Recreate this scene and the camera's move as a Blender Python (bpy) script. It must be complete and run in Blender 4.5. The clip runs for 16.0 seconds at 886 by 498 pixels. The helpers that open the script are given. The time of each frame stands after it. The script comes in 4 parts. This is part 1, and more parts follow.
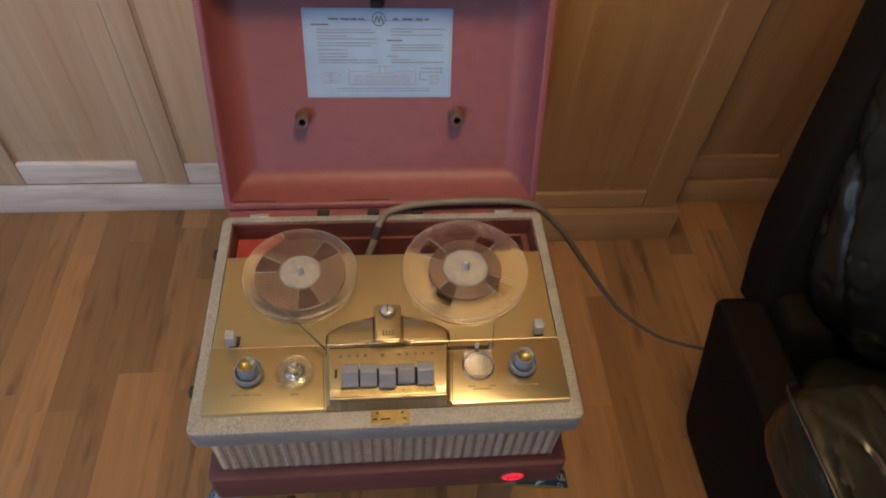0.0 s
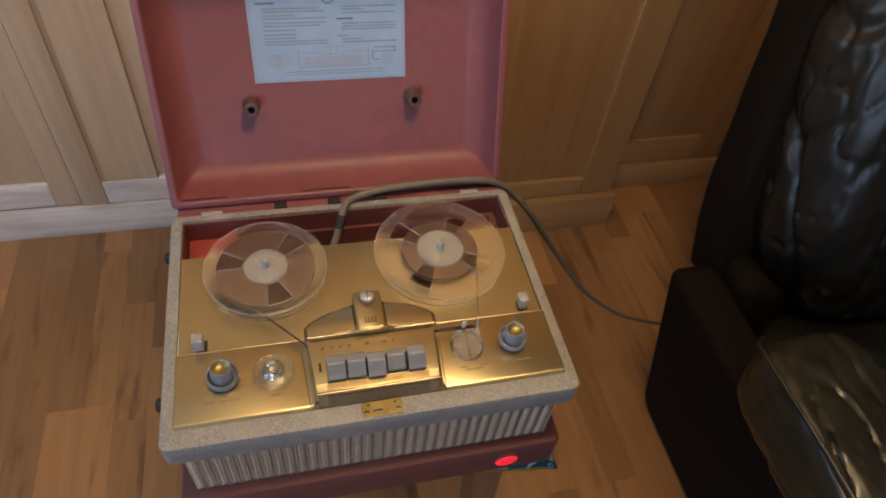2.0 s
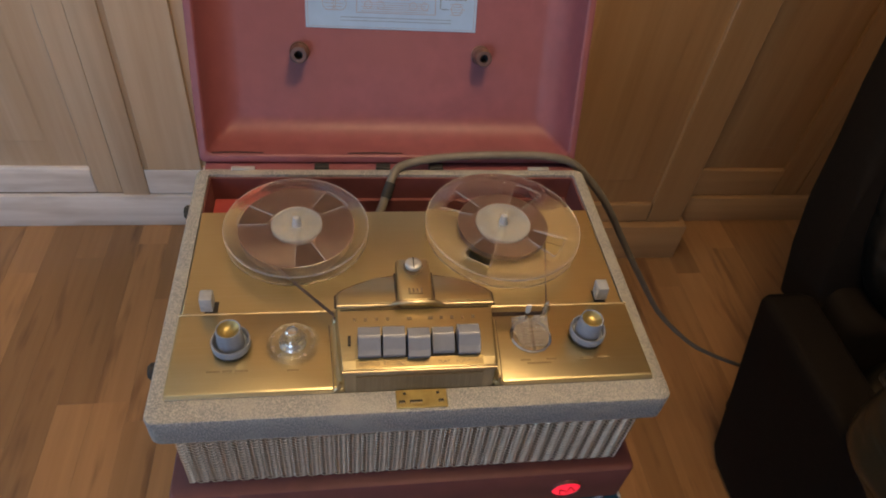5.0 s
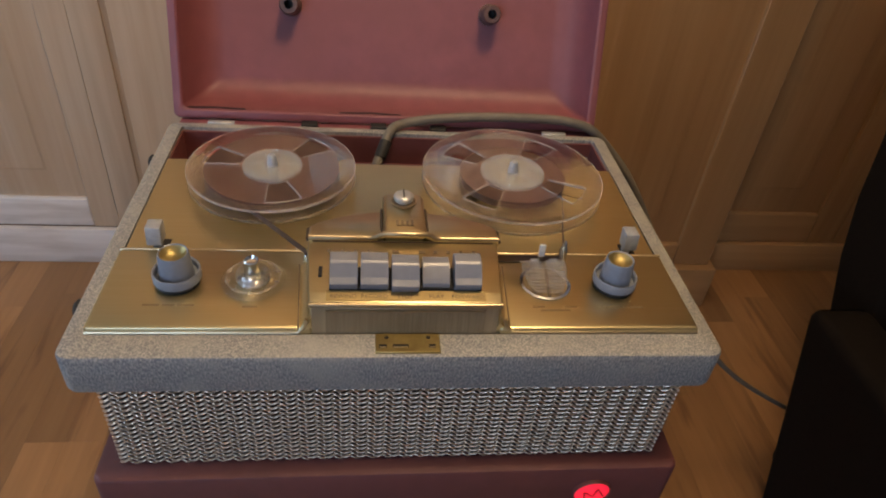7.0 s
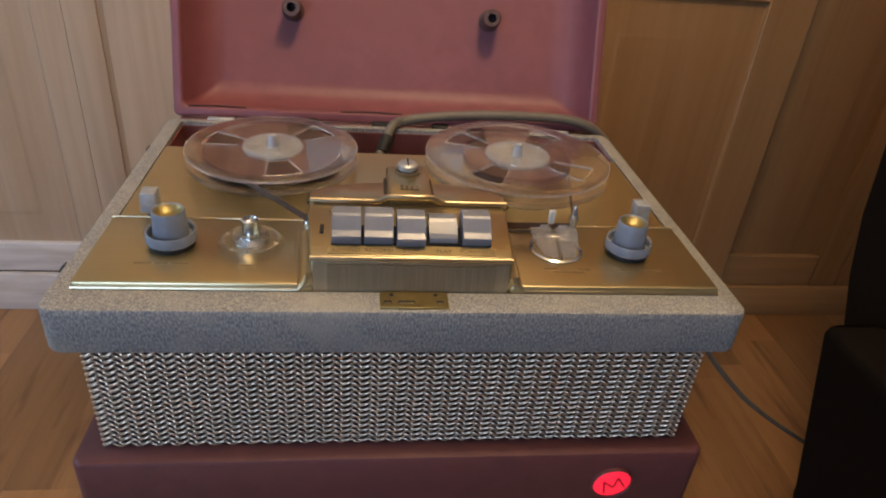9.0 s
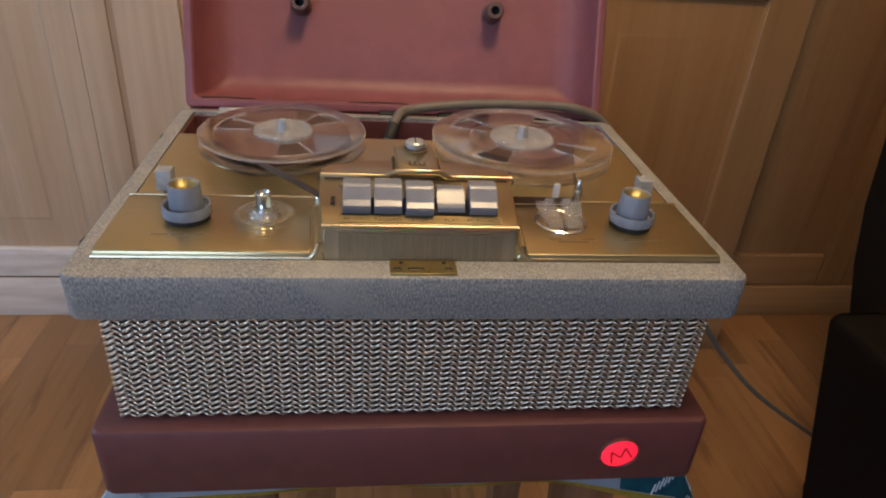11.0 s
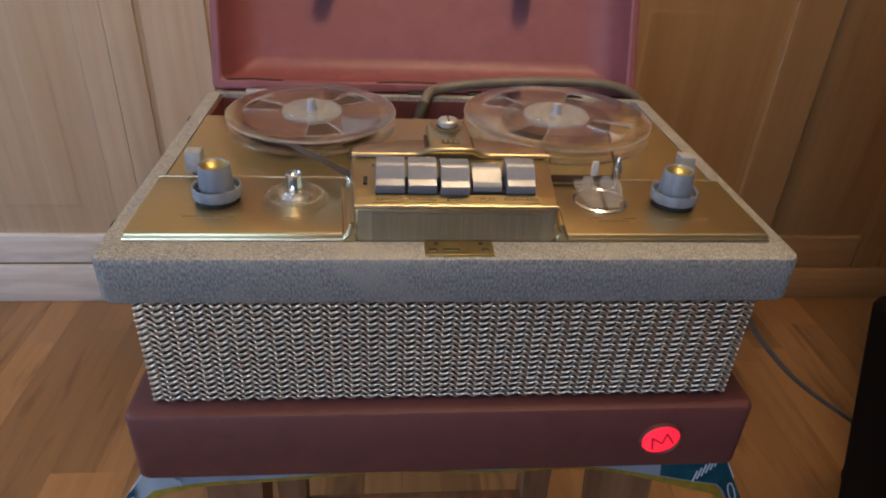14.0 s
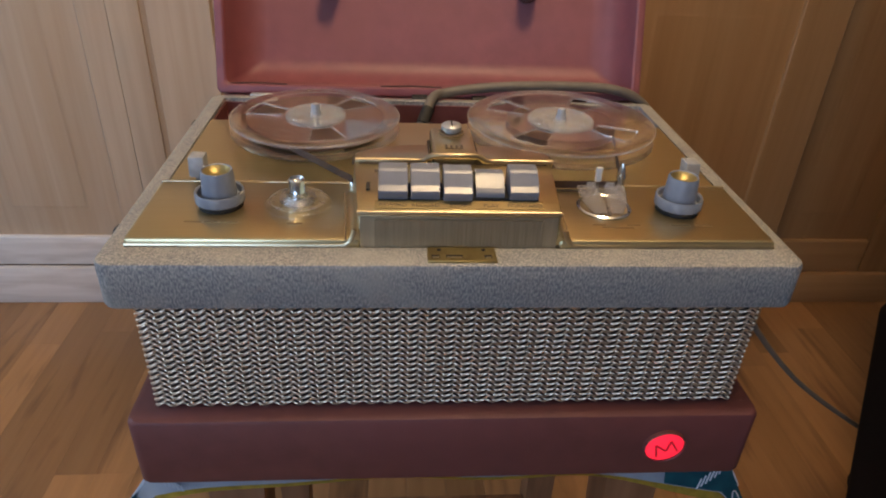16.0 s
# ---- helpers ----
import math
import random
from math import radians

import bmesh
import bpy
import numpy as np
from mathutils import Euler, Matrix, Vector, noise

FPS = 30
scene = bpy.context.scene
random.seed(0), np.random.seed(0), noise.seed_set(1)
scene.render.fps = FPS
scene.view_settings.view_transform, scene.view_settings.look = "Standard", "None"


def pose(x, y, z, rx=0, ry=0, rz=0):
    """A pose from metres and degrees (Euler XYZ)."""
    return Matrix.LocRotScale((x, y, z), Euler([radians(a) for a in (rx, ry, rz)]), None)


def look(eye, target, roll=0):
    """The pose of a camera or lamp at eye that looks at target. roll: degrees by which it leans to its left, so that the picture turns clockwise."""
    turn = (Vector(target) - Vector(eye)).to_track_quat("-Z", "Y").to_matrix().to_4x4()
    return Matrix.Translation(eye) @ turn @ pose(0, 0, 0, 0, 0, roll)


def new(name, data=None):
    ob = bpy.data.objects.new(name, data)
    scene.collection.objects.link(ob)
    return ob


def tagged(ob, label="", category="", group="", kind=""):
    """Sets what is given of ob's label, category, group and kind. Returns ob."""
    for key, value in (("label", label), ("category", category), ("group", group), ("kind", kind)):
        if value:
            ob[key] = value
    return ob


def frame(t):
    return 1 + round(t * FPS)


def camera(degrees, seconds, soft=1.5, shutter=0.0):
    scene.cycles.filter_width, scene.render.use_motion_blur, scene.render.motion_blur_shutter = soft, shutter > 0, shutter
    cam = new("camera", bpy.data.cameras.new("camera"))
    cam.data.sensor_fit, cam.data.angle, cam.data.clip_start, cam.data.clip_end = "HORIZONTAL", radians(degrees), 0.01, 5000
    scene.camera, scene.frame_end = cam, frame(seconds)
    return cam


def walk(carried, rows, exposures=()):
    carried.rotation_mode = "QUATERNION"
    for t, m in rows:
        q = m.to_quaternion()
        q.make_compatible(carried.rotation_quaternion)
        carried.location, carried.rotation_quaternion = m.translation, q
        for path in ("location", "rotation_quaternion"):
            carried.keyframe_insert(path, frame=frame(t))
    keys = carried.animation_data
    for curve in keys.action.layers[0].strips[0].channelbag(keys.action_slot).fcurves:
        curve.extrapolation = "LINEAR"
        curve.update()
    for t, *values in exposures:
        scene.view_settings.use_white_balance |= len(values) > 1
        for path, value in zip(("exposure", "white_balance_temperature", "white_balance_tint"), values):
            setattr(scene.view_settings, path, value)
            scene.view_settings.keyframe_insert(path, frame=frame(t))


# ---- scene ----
cam = camera(67.1, 16.0, soft=2.0)
PATH = [
    (0, (-0.002, -0.345, 1.609), (0.172, 0.9, 0.054), 4.9),
    (0.5, (-0.031, -0.343, 1.588), (0.171, 0.894, 0.029), 4.5),
    (1, (-0.064, -0.331, 1.569), (0.211, 0.909, 0.024), 5.3),
    (1.5, (-0.072, -0.333, 1.561), (0.282, 0.91, 0.034), 6.9),
    (2, (-0.073, -0.347, 1.543), (0.341, 0.9, 0.035), 8.1),
    (2.5, (-0.084, -0.353, 1.528), (0.31, 0.909, 0.027), 7.7),
    (3, (-0.086, -0.347, 1.503), (0.308, 0.929, 0.014), 8.2),
    (5.5, (-0.061, -0.316, 1.336), (0.206, 1.092, -0.059), 7.2),
    (6, (-0.052, -0.316, 1.292), (0.196, 1.131, -0.066), 6.5),
    (6.5, (-0.043, -0.321, 1.229), (0.195, 1.191, -0.059), 6.1),
    (7, (-0.034, -0.335, 1.192), (0.205, 1.235, -0.024), 6.1),
    (7.5, (-0.038, -0.35, 1.172), (0.227, 1.281, 0.046), 6.5),
    (8, (-0.034, -0.365, 1.143), (0.241, 1.315, 0.093), 6.6),
    (8.5, (-0.032, -0.364, 1.12), (0.243, 1.335, 0.101), 6.2),
    (9, (-0.038, -0.367, 1.106), (0.209, 1.332, 0.08), 5.3),
    (11.5, (-0.041, -0.397, 1.081), (0.186, 1.329, 0.096), 4.2),
    (12, (-0.039, -0.395, 1.078), (0.179, 1.325, 0.081), 4.1),
    (12.5, (-0.043, -0.39, 1.077), (0.165, 1.327, 0.073), 4.1),
    (13, (-0.044, -0.38, 1.076), (0.152, 1.333, 0.063), 3.7),
    (13.5, (-0.048, -0.377, 1.075), (0.133, 1.331, 0.05), 3.4),
    (14, (-0.049, -0.383, 1.073), (0.115, 1.323, 0.043), 2.9),
    (14.5, (-0.053, -0.39, 1.07), (0.105, 1.313, 0.033), 3.0),
    (15, (-0.06, -0.39, 1.068), (0.11, 1.31, 0.028), 4.0),
    (15.5, (-0.057, -0.386, 1.065), (0.109, 1.318, 0.031), 4.5),
    (16, (-0.047, -0.38, 1.075), (0.101, 1.33, 0.048), 2.8),
]
LIGHT = [(0.0, -0.24, 6750, 10), (6.5, -0.24, 6700, 10), (9.0, -0.16, 6450, 10), (16.0, -0.10, 6450, 10)]
walk(cam, [(t, look(eye, target, roll)) for t, eye, target, roll in PATH], LIGHT)


# ---- world and light ----
T = 0.835          # height of the recorder's top rim above the floor


world = bpy.data.worlds.new("world")
scene.world = world
world.use_nodes = True
wn = world.node_tree
sky = wn.nodes.new("ShaderNodeTexSky")
sky.sky_type, sky.sun_disc = "NISHITA", False
sky.sun_elevation, sky.sun_rotation = radians(35), radians(200)
wn.links.new(sky.outputs[0], wn.nodes["Background"].inputs[0])
wn.nodes["Background"].inputs[1].default_value = 0.1


def area(name, eye, target, w, h, watts, colour):
    lamp = bpy.data.lights.new(name, "AREA")
    lamp.shape, lamp.size, lamp.size_y, lamp.energy, lamp.color = "RECTANGLE", w, h, watts, colour
    ob = new(name, lamp)
    ob.matrix_world = look(eye, target)
    return ob


# daylight through the window behind and to the left, warm ceiling lamp above
area("window_daylight", (-1.35, -2.93, 1.45), (-1.35, 0.0, 1.2), 1.4, 1.25, 38, (0.38, 0.61, 1.0))
area("side_window_daylight", (-2.43, 0.05, 1.45), (0.0, 0.05, 1.3), 1.25, 1.25, 25, (0.55, 0.75, 1.0))
globe = bpy.data.lights.new("pendant_lamp_light", "POINT")
globe.energy, globe.color, globe.shadow_soft_size = 44, (1.0, 0.71, 0.40), 0.15
new("pendant_lamp_light", globe).location = (0.16, 0.02, 2.16)


# ---- materials ----
def material(name, colour, rough=0.5, metal=0.0, dark=None, scale=(40, 40, 40), detail=4.0, spread=(0.35, 0.7), bump=0.0, bump_scale=None,
             coat=0.0, spec=0.5, random_tint=0.0, second=None, second_scale=(4, 4, 4), second_spread=(0.48, 0.72)):
    """A principled material with noise at two scales between colour and dark, fine relief, and a tint for each object."""
    m = bpy.data.materials.new(name)
    m.use_nodes = True
    t = m.node_tree
    n, link = t.nodes, t.links.new
    p = n["Principled BSDF"]
    p.inputs["Roughness"].default_value, p.inputs["Metallic"].default_value = rough, metal
    p.inputs["Coat Weight"].default_value = coat
    p.inputs["Specular IOR Level"].default_value = spec
    p.inputs["Coat Roughness"].default_value = 0.15
    co = n.new("ShaderNodeTexCoord")
    mp = n.new("ShaderNodeMapping")
    mp.inputs["Scale"].default_value = scale
    link(co.outputs["Object"], mp.inputs[0])
    info = n.new("ShaderNodeObjectInfo")
    shift = n.new("ShaderNodeVectorMath")
    shift.operation = "MULTIPLY_ADD"
    shift.inputs[0].default_value = (37.0, 53.0, 71.0)
    link(info.outputs["Random"], shift.inputs[1])
    link(mp.outputs[0], shift.inputs[2])
    nz = n.new("ShaderNodeTexNoise")
    nz.inputs["Scale"].default_value, nz.inputs["Detail"].default_value = 1.0, detail
    link(shift.outputs[0], nz.inputs[0])
    ramp = n.new("ShaderNodeValToRGB")
    ramp.color_ramp.elements[0].position, ramp.color_ramp.elements[1].position = spread
    dark = dark or tuple(c * 0.75 for c in colour)
    ramp.color_ramp.elements[0].color, ramp.color_ramp.elements[1].color = (*dark, 1), (*colour, 1)
    link(nz.outputs[0], ramp.inputs[0])
    out = ramp.outputs[0]
    if second:
        mp2 = n.new("ShaderNodeMapping")
        mp2.inputs["Scale"].default_value = second_scale
        link(co.outputs["Object"], mp2.inputs[0])
        shift2 = n.new("ShaderNodeVectorMath")
        shift2.operation = "MULTIPLY_ADD"
        shift2.inputs[0].default_value = (17.0, 29.0, 43.0)
        link(info.outputs["Random"], shift2.inputs[1])
        link(mp2.outputs[0], shift2.inputs[2])
        n2 = n.new("ShaderNodeTexNoise")
        n2.inputs["Scale"].default_value, n2.inputs["Detail"].default_value = 1.0, 3.0
        link(shift2.outputs[0], n2.inputs[0])
        r2 = n.new("ShaderNodeValToRGB")
        r2.color_ramp.elements[0].position, r2.color_ramp.elements[1].position = second_spread
        link(n2.outputs[0], r2.inputs[0])
        mix = n.new("ShaderNodeMix")
        mix.data_type = "RGBA"
        link(r2.outputs[0], mix.inputs[0])
        link(out, mix.inputs[6])
        mix.inputs[7].default_value = (*second, 1)
        out = mix.outputs[2]
    if random_tint:
        hsv = n.new("ShaderNodeHueSaturation")
        mr = n.new("ShaderNodeMapRange")
        mr.inputs[3].default_value, mr.inputs[4].default_value = 1 - random_tint, 1 + random_tint
        link(info.outputs["Random"], mr.inputs[0])
        link(mr.outputs[0], hsv.inputs["Value"])
        link(out, hsv.inputs["Color"])
        out = hsv.outputs[0]
    link(out, p.inputs["Base Color"])
    if bump:
        bz = n.new("ShaderNodeTexNoise")
        bm2 = n.new("ShaderNodeMapping")
        bm2.inputs["Scale"].default_value = bump_scale or scale
        link(co.outputs["Object"], bm2.inputs[0])
        link(bm2.outputs[0], bz.inputs[0])
        bz.inputs["Scale"].default_value, bz.inputs["Detail"].default_value = 1.0, 3.0
        bp = n.new("ShaderNodeBump")
        bp.inputs["Strength"].default_value, bp.inputs["Distance"].default_value = bump, 0.002
        link(bz.outputs[0], bp.inputs["Height"])
        link(bp.outputs[0], p.inputs["Normal"])
    return m


def clear(name, tint=(0.86, 0.81, 0.79), alpha=0.18, rough=0.05, trans=0.84):
    m = bpy.data.materials.new(name)
    m.use_nodes = True
    p = m.node_tree.nodes["Principled BSDF"]
    p.inputs["Base Color"].default_value = (*tint, 1)
    p.inputs["Roughness"].default_value = rough
    p.inputs["IOR"].default_value = 1.49
    p.inputs["Transmission Weight"].default_value = trans
    p.inputs["Alpha"].default_value = alpha
    return m


def glow(name, colour, strength):
    m = bpy.data.materials.new(name)
    m.use_nodes = True
    p = m.node_tree.nodes["Principled BSDF"]
    p.inputs["Base Color"].default_value = (*colour, 1)
    p.inputs["Emission Color"].default_value = (*colour, 1)
    p.inputs["Emission Strength"].default_value = strength
    p.inputs["Roughness"].default_value = 0.25
    return m


M_OAK = material("oak_plank", (0.36, 0.182, 0.071), 0.34, dark=(0.285, 0.138, 0.052), scale=(55, 3, 20), detail=5, spread=(0.25, 0.75),
                 random_tint=0.27, second=(0.14, 0.062, 0.026), second_scale=(24, 3.2, 5), second_spread=(0.57, 0.74), bump=0.08, bump_scale=(200, 8, 40), coat=0.25)
M_MAPLE = material("maple_panel", (0.53, 0.385, 0.262), 0.42, dark=(0.44, 0.308, 0.20), scale=(55, 20, 2.2), detail=5, spread=(0.3, 0.7),
                   random_tint=0.06, second=(0.46, 0.31, 0.185), second_scale=(7, 5, 0.7), bump=0.05, bump_scale=(150, 60, 6))
M_MAPLE_H = material("maple_rail", (0.52, 0.36, 0.215), 0.40, dark=(0.43, 0.285, 0.16), scale=(2.2, 20, 55), detail=5, spread=(0.3, 0.7),
                     random_tint=0.06, second=(0.45, 0.29, 0.165), second_scale=(0.7, 5, 7), bump=0.05, bump_scale=(6, 60, 150))
# darker, browner versions of the two maples, for the cabinet and recess
M_MAPLE_BROWN = material("browner_maple_panel", (0.345, 0.192, 0.083), 0.40, dark=(0.27, 0.14, 0.056), scale=(45, 20, 1.8), detail=5, spread=(0.3, 0.7),
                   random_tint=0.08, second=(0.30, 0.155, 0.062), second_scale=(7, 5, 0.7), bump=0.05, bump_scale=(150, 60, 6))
M_MAPLE_BROWN_H = material("browner_maple_rail", (0.365, 0.207, 0.092), 0.38, dark=(0.29, 0.155, 0.064), scale=(1.8, 20, 45), detail=5, spread=(0.3, 0.7),
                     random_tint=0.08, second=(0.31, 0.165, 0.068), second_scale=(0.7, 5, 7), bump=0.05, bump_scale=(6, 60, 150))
# daylight glare on the low rails and baseboard, put into a paler wood
M_GLARE_PALE = material("glare_pale_rail", (0.74, 0.66, 0.60), 0.45, dark=(0.62, 0.54, 0.48), scale=(3, 20, 60), detail=5, random_tint=0.04,
                  second=(0.52, 0.43, 0.365), second_scale=(5, 5, 28), bump=0.05, bump_scale=(6, 60, 150))
# the groove's shade, put into a tan darker than the boards
M_SHADOWLINE = material("groove_shade", (0.42, 0.285, 0.175), 0.5, dark=(0.35, 0.23, 0.135), scale=(55, 20, 2.2))
M_GROOVE = material("dark_joint", (0.16, 0.09, 0.045), 0.9)
M_TWEED = material("grey_tweed_vinyl", (0.375, 0.36, 0.325), 0.5, dark=(0.158, 0.163, 0.173), scale=(820, 820, 340), detail=2.5, spread=(0.40, 0.64),
                   bump=0.35, bump_scale=(560, 560, 330), second=(0.33, 0.315, 0.28), second_scale=(24, 24, 24))
M_MAROON = material("maroon_vinyl", (0.148, 0.046, 0.042), 0.55, dark=(0.122, 0.037, 0.034), scale=(60, 60, 60), bump=0.12,
                    bump_scale=(700, 700, 700), second=(0.14, 0.042, 0.042), second_scale=(8, 8, 8))
M_LINING = material("maroon_lining", (0.225, 0.071, 0.084), 0.5, dark=(0.192, 0.059, 0.071), scale=(50, 50, 50), bump=0.1,
                    bump_scale=(500, 500, 500), second=(0.205, 0.066, 0.072), second_scale=(6, 6, 6))
M_POST = material("dull_brown_plastic", (0.115, 0.062, 0.056), 0.5, scale=(80, 80, 80))
M_RED = material("red_card", (0.36, 0.055, 0.055), 0.6, scale=(30, 30, 30))
M_GOLD = material("brushed_gold", (0.56, 0.480, 0.285), 0.29, 0.93, dark=(0.525, 0.44, 0.245), scale=(14, 900, 900), detail=3, spread=(0.3, 0.7),
                  bump=0.04, bump_scale=(14, 900, 900), second=(0.53, 0.44, 0.25), second_scale=(6, 9, 9))
# gold with the dark room's reflection put into its colour
M_GOLD_DIM = material("gold_dim_reflection", (0.44, 0.35, 0.225), 0.38, 0.66, scale=(300, 20, 20), dark=(0.38, 0.30, 0.19))
M_HASP = material("tarnished_brass", (0.36, 0.29, 0.125), 0.34, 0.85, dark=(0.25, 0.19, 0.08), scale=(80, 80, 80))
M_TAB = material("pale_grey_plastic", (0.33, 0.35, 0.385), 0.4, scale=(150, 150, 150))
M_DULL = material("dull_gold", (0.36, 0.285, 0.18), 0.42, 0.60, scale=(300, 20, 20), dark=(0.28, 0.215, 0.13))
M_STRIP = material("satin_gold", (0.42, 0.31, 0.135), 0.5, 0.6, scale=(60, 60, 60))
M_GOLD_EDGE = material("polished_gold", (0.58, 0.475, 0.305), 0.30, 0.95, scale=(60, 60, 60))
M_BRASS = material("brass", (0.46, 0.375, 0.165), 0.45, 0.9, dark=(0.38, 0.30, 0.12), scale=(80, 80, 80))
M_CUP = material("brass_cup", (0.40, 0.325, 0.145), 0.42, 0.88, dark=(0.33, 0.265, 0.11), scale=(80, 80, 80))
M_CHROME = material("chrome", (0.78, 0.78, 0.78), 0.15, 0.97, scale=(50, 50, 50))
M_STEEL = material("woven_steel", (0.82, 0.65, 0.49), 0.40, 0.90, dark=(0.68, 0.53, 0.39), scale=(120, 120, 120))
M_KEY = material("blue_grey_plastic", (0.195, 0.208, 0.245), 0.27, dark=(0.178, 0.19, 0.225), scale=(150, 150, 150), bump=0.03)
M_KNOB = material("grey_plastic_knob", (0.20, 0.225, 0.275), 0.42, dark=(0.18, 0.20, 0.25), scale=(150, 150, 150), bump=0.03)
M_SCREW = material("dull_nickel", (0.50, 0.51, 0.52), 0.36, 0.55, dark=(0.42, 0.43, 0.44), scale=(120, 120, 120))
M_BLACK = material("black_gap", (0.012, 0.011, 0.010), 0.7)
M_GRILLE = material("dark_grille_cloth", (0.095, 0.078, 0.07), 0.8, scale=(200, 200, 200))
M_RUBBER = material("grey_cord", (0.162, 0.142, 0.116), 0.5, spec=0.3, dark=(0.128, 0.112, 0.092), scale=(60, 60, 60))
M_LEATHER = material("black_leather", (0.010, 0.0092, 0.0068), 0.37, spec=0.42, dark=(0.006, 0.0055, 0.0045), scale=(14, 14, 14), bump=0.45, coat=0.05,
                     bump_scale=(34, 34, 7), second=(0.014, 0.012, 0.010), second_scale=(5, 5, 5))
M_SEAT = material("glossy_black_leather", (0.022, 0.021, 0.012), 0.33, dark=(0.010, 0.010, 0.006), scale=(14, 14, 14), bump=0.5, bump_scale=(30, 16, 30), coat=0.08)
M_SUEDE = material("black_side_fabric", (0.0075, 0.0052, 0.0036), 0.85, spec=0.12, scale=(90, 90, 90), bump=0.1)
M_TAPE = material("brown_tape", (0.085, 0.05, 0.038), 0.48, spec=0.28, dark=(0.06, 0.036, 0.028), scale=(40, 40, 40), bump=0.05)
M_PAPER = material("pale_blue_paper", (0.285, 0.430, 0.66), 0.6, dark=(0.26, 0.395, 0.61), scale=(40, 40, 40))
M_INK = material("grey_ink", (0.13, 0.15, 0.2), 0.7)
M_INK_SOFT = material("faded_ink", (0.22, 0.29, 0.41), 0.7)
M_INK_RED = material("faded_red_ink", (0.34, 0.31, 0.38), 0.7)
M_ENGRAVE = material("brown_engraving", (0.15, 0.105, 0.06), 0.6)
M_SEAM = material("dark_brown_seam", (0.045, 0.027, 0.014), 0.7)
M_CAPTION = material("faint_engraving", (0.40, 0.32, 0.185), 0.45, 0.85)
M_CLEAR = clear("clear_plastic", (0.985, 0.97, 0.965), 0.8, 0.03, 1.0)
M_CLEAR.node_tree.nodes["Principled BSDF"].inputs["IOR"].default_value = 1.72
M_RIBS = clear("clear_ribbed_plastic", (0.92, 0.91, 0.89), 0.55, 0.07, 0.70)
M_RIM = clear("clear_plastic_rim", (0.95, 0.93, 0.93), 0.40, 0.06, 0.65)
M_SMOKE = clear("clear_plastic_hub", (0.93, 0.95, 0.98), 0.6, 0.04, 0.96)
M_DARKLENS = clear("dark_clear_plastic", (0.42, 0.37, 0.31), 0.30, 0.05, 0.85)
M_HUB = clear("milky_plastic_hub", (0.80, 0.84, 0.88), 0.62, 0.16, 0.72)
M_WHITE = material("white_plastic", (0.7, 0.68, 0.62), 0.4, scale=(80, 80, 80))
M_LAMP = glow("red_lens", (1.0, 0.02, 0.05), 1.0)
M_REDDARK = glow("dim_red_lens", (0.42, 0.012, 0.03), 0.45)
M_TEAL = material("teal_print_cotton", (0.02, 0.16, 0.20), 0.85, dark=(0.012, 0.10, 0.14), scale=(60, 60, 60), bump=0.2, bump_scale=(600, 600, 600))
M_COTTON = material("white_cotton", (0.66, 0.70, 0.74), 0.85, dark=(0.5, 0.57, 0.66), scale=(25, 25, 25), bump=0.2, bump_scale=(600, 600, 600))
M_HEM = material("yellow_hem", (0.62, 0.44, 0.06), 0.85, scale=(120, 120, 120), bump=0.2)
M_STOOL = material("stool_wood", (0.28, 0.14, 0.07), 0.45, dark=(0.18, 0.085, 0.04), scale=(60, 60, 4), detail=5)
# grey chosen to cut warm bounce from the room's unseen walls
M_WALL = material("bounce_dimming_grey", (0.36, 0.36, 0.37), 0.8, scale=(3, 3, 3), bump=0.05, bump_scale=(200, 200, 200))
M_CEIL = material("white_ceiling_paint", (0.78, 0.76, 0.72), 0.9, scale=(3, 3, 3), bump=0.05, bump_scale=(200, 200, 200))


# ---- mesh helpers ----
def part(name, bm, mat, parent=None, label="", smooth=True):
    """Links a bmesh as one mesh object under a thing or a part."""
    me = bpy.data.meshes.new(name)
    bmesh.ops.recalc_face_normals(bm, faces=bm.faces)
    bm.to_mesh(me)
    bm.free()
    if smooth:
        me.set_sharp_from_angle(angle=radians(38))
        me.polygons.foreach_set("use_smooth", [True] * len(me.polygons))
    me.materials.append(mat)
    ob = new(name, me)
    if parent:
        ob.parent = parent
        if parent.parent is None:
            ob.matrix_parent_inverse = parent.matrix_basis.inverted()
    if label:
        tagged(ob, label)
    return ob


def root(name, at, label, category, group="", kind=""):
    ob = new(name)
    ob.empty_display_size = 0.05
    ob.matrix_basis = Matrix.Translation(at)
    return tagged(ob, label, category, group, kind)


def box(x0, x1, y0, y1, z0, z1, bevel=0.0, segs=2, bm=None):
    bm = bm or bmesh.new()
    res = bmesh.ops.create_cube(bm, size=1.0)
    for v in res["verts"]:
        v.co = Vector(((x0 + x1) / 2 + v.co.x * (x1 - x0), (y0 + y1) / 2 + v.co.y * (y1 - y0), (z0 + z1) / 2 + v.co.z * (z1 - z0)))
    if bevel:
        vs = set(res["verts"])
        es = [e for e in bm.edges if e.verts[0] in vs and e.verts[1] in vs]
        bmesh.ops.bevel(bm, geom=es, offset=bevel, segments=segs, affect="EDGES", profile=0.5)
    return bm


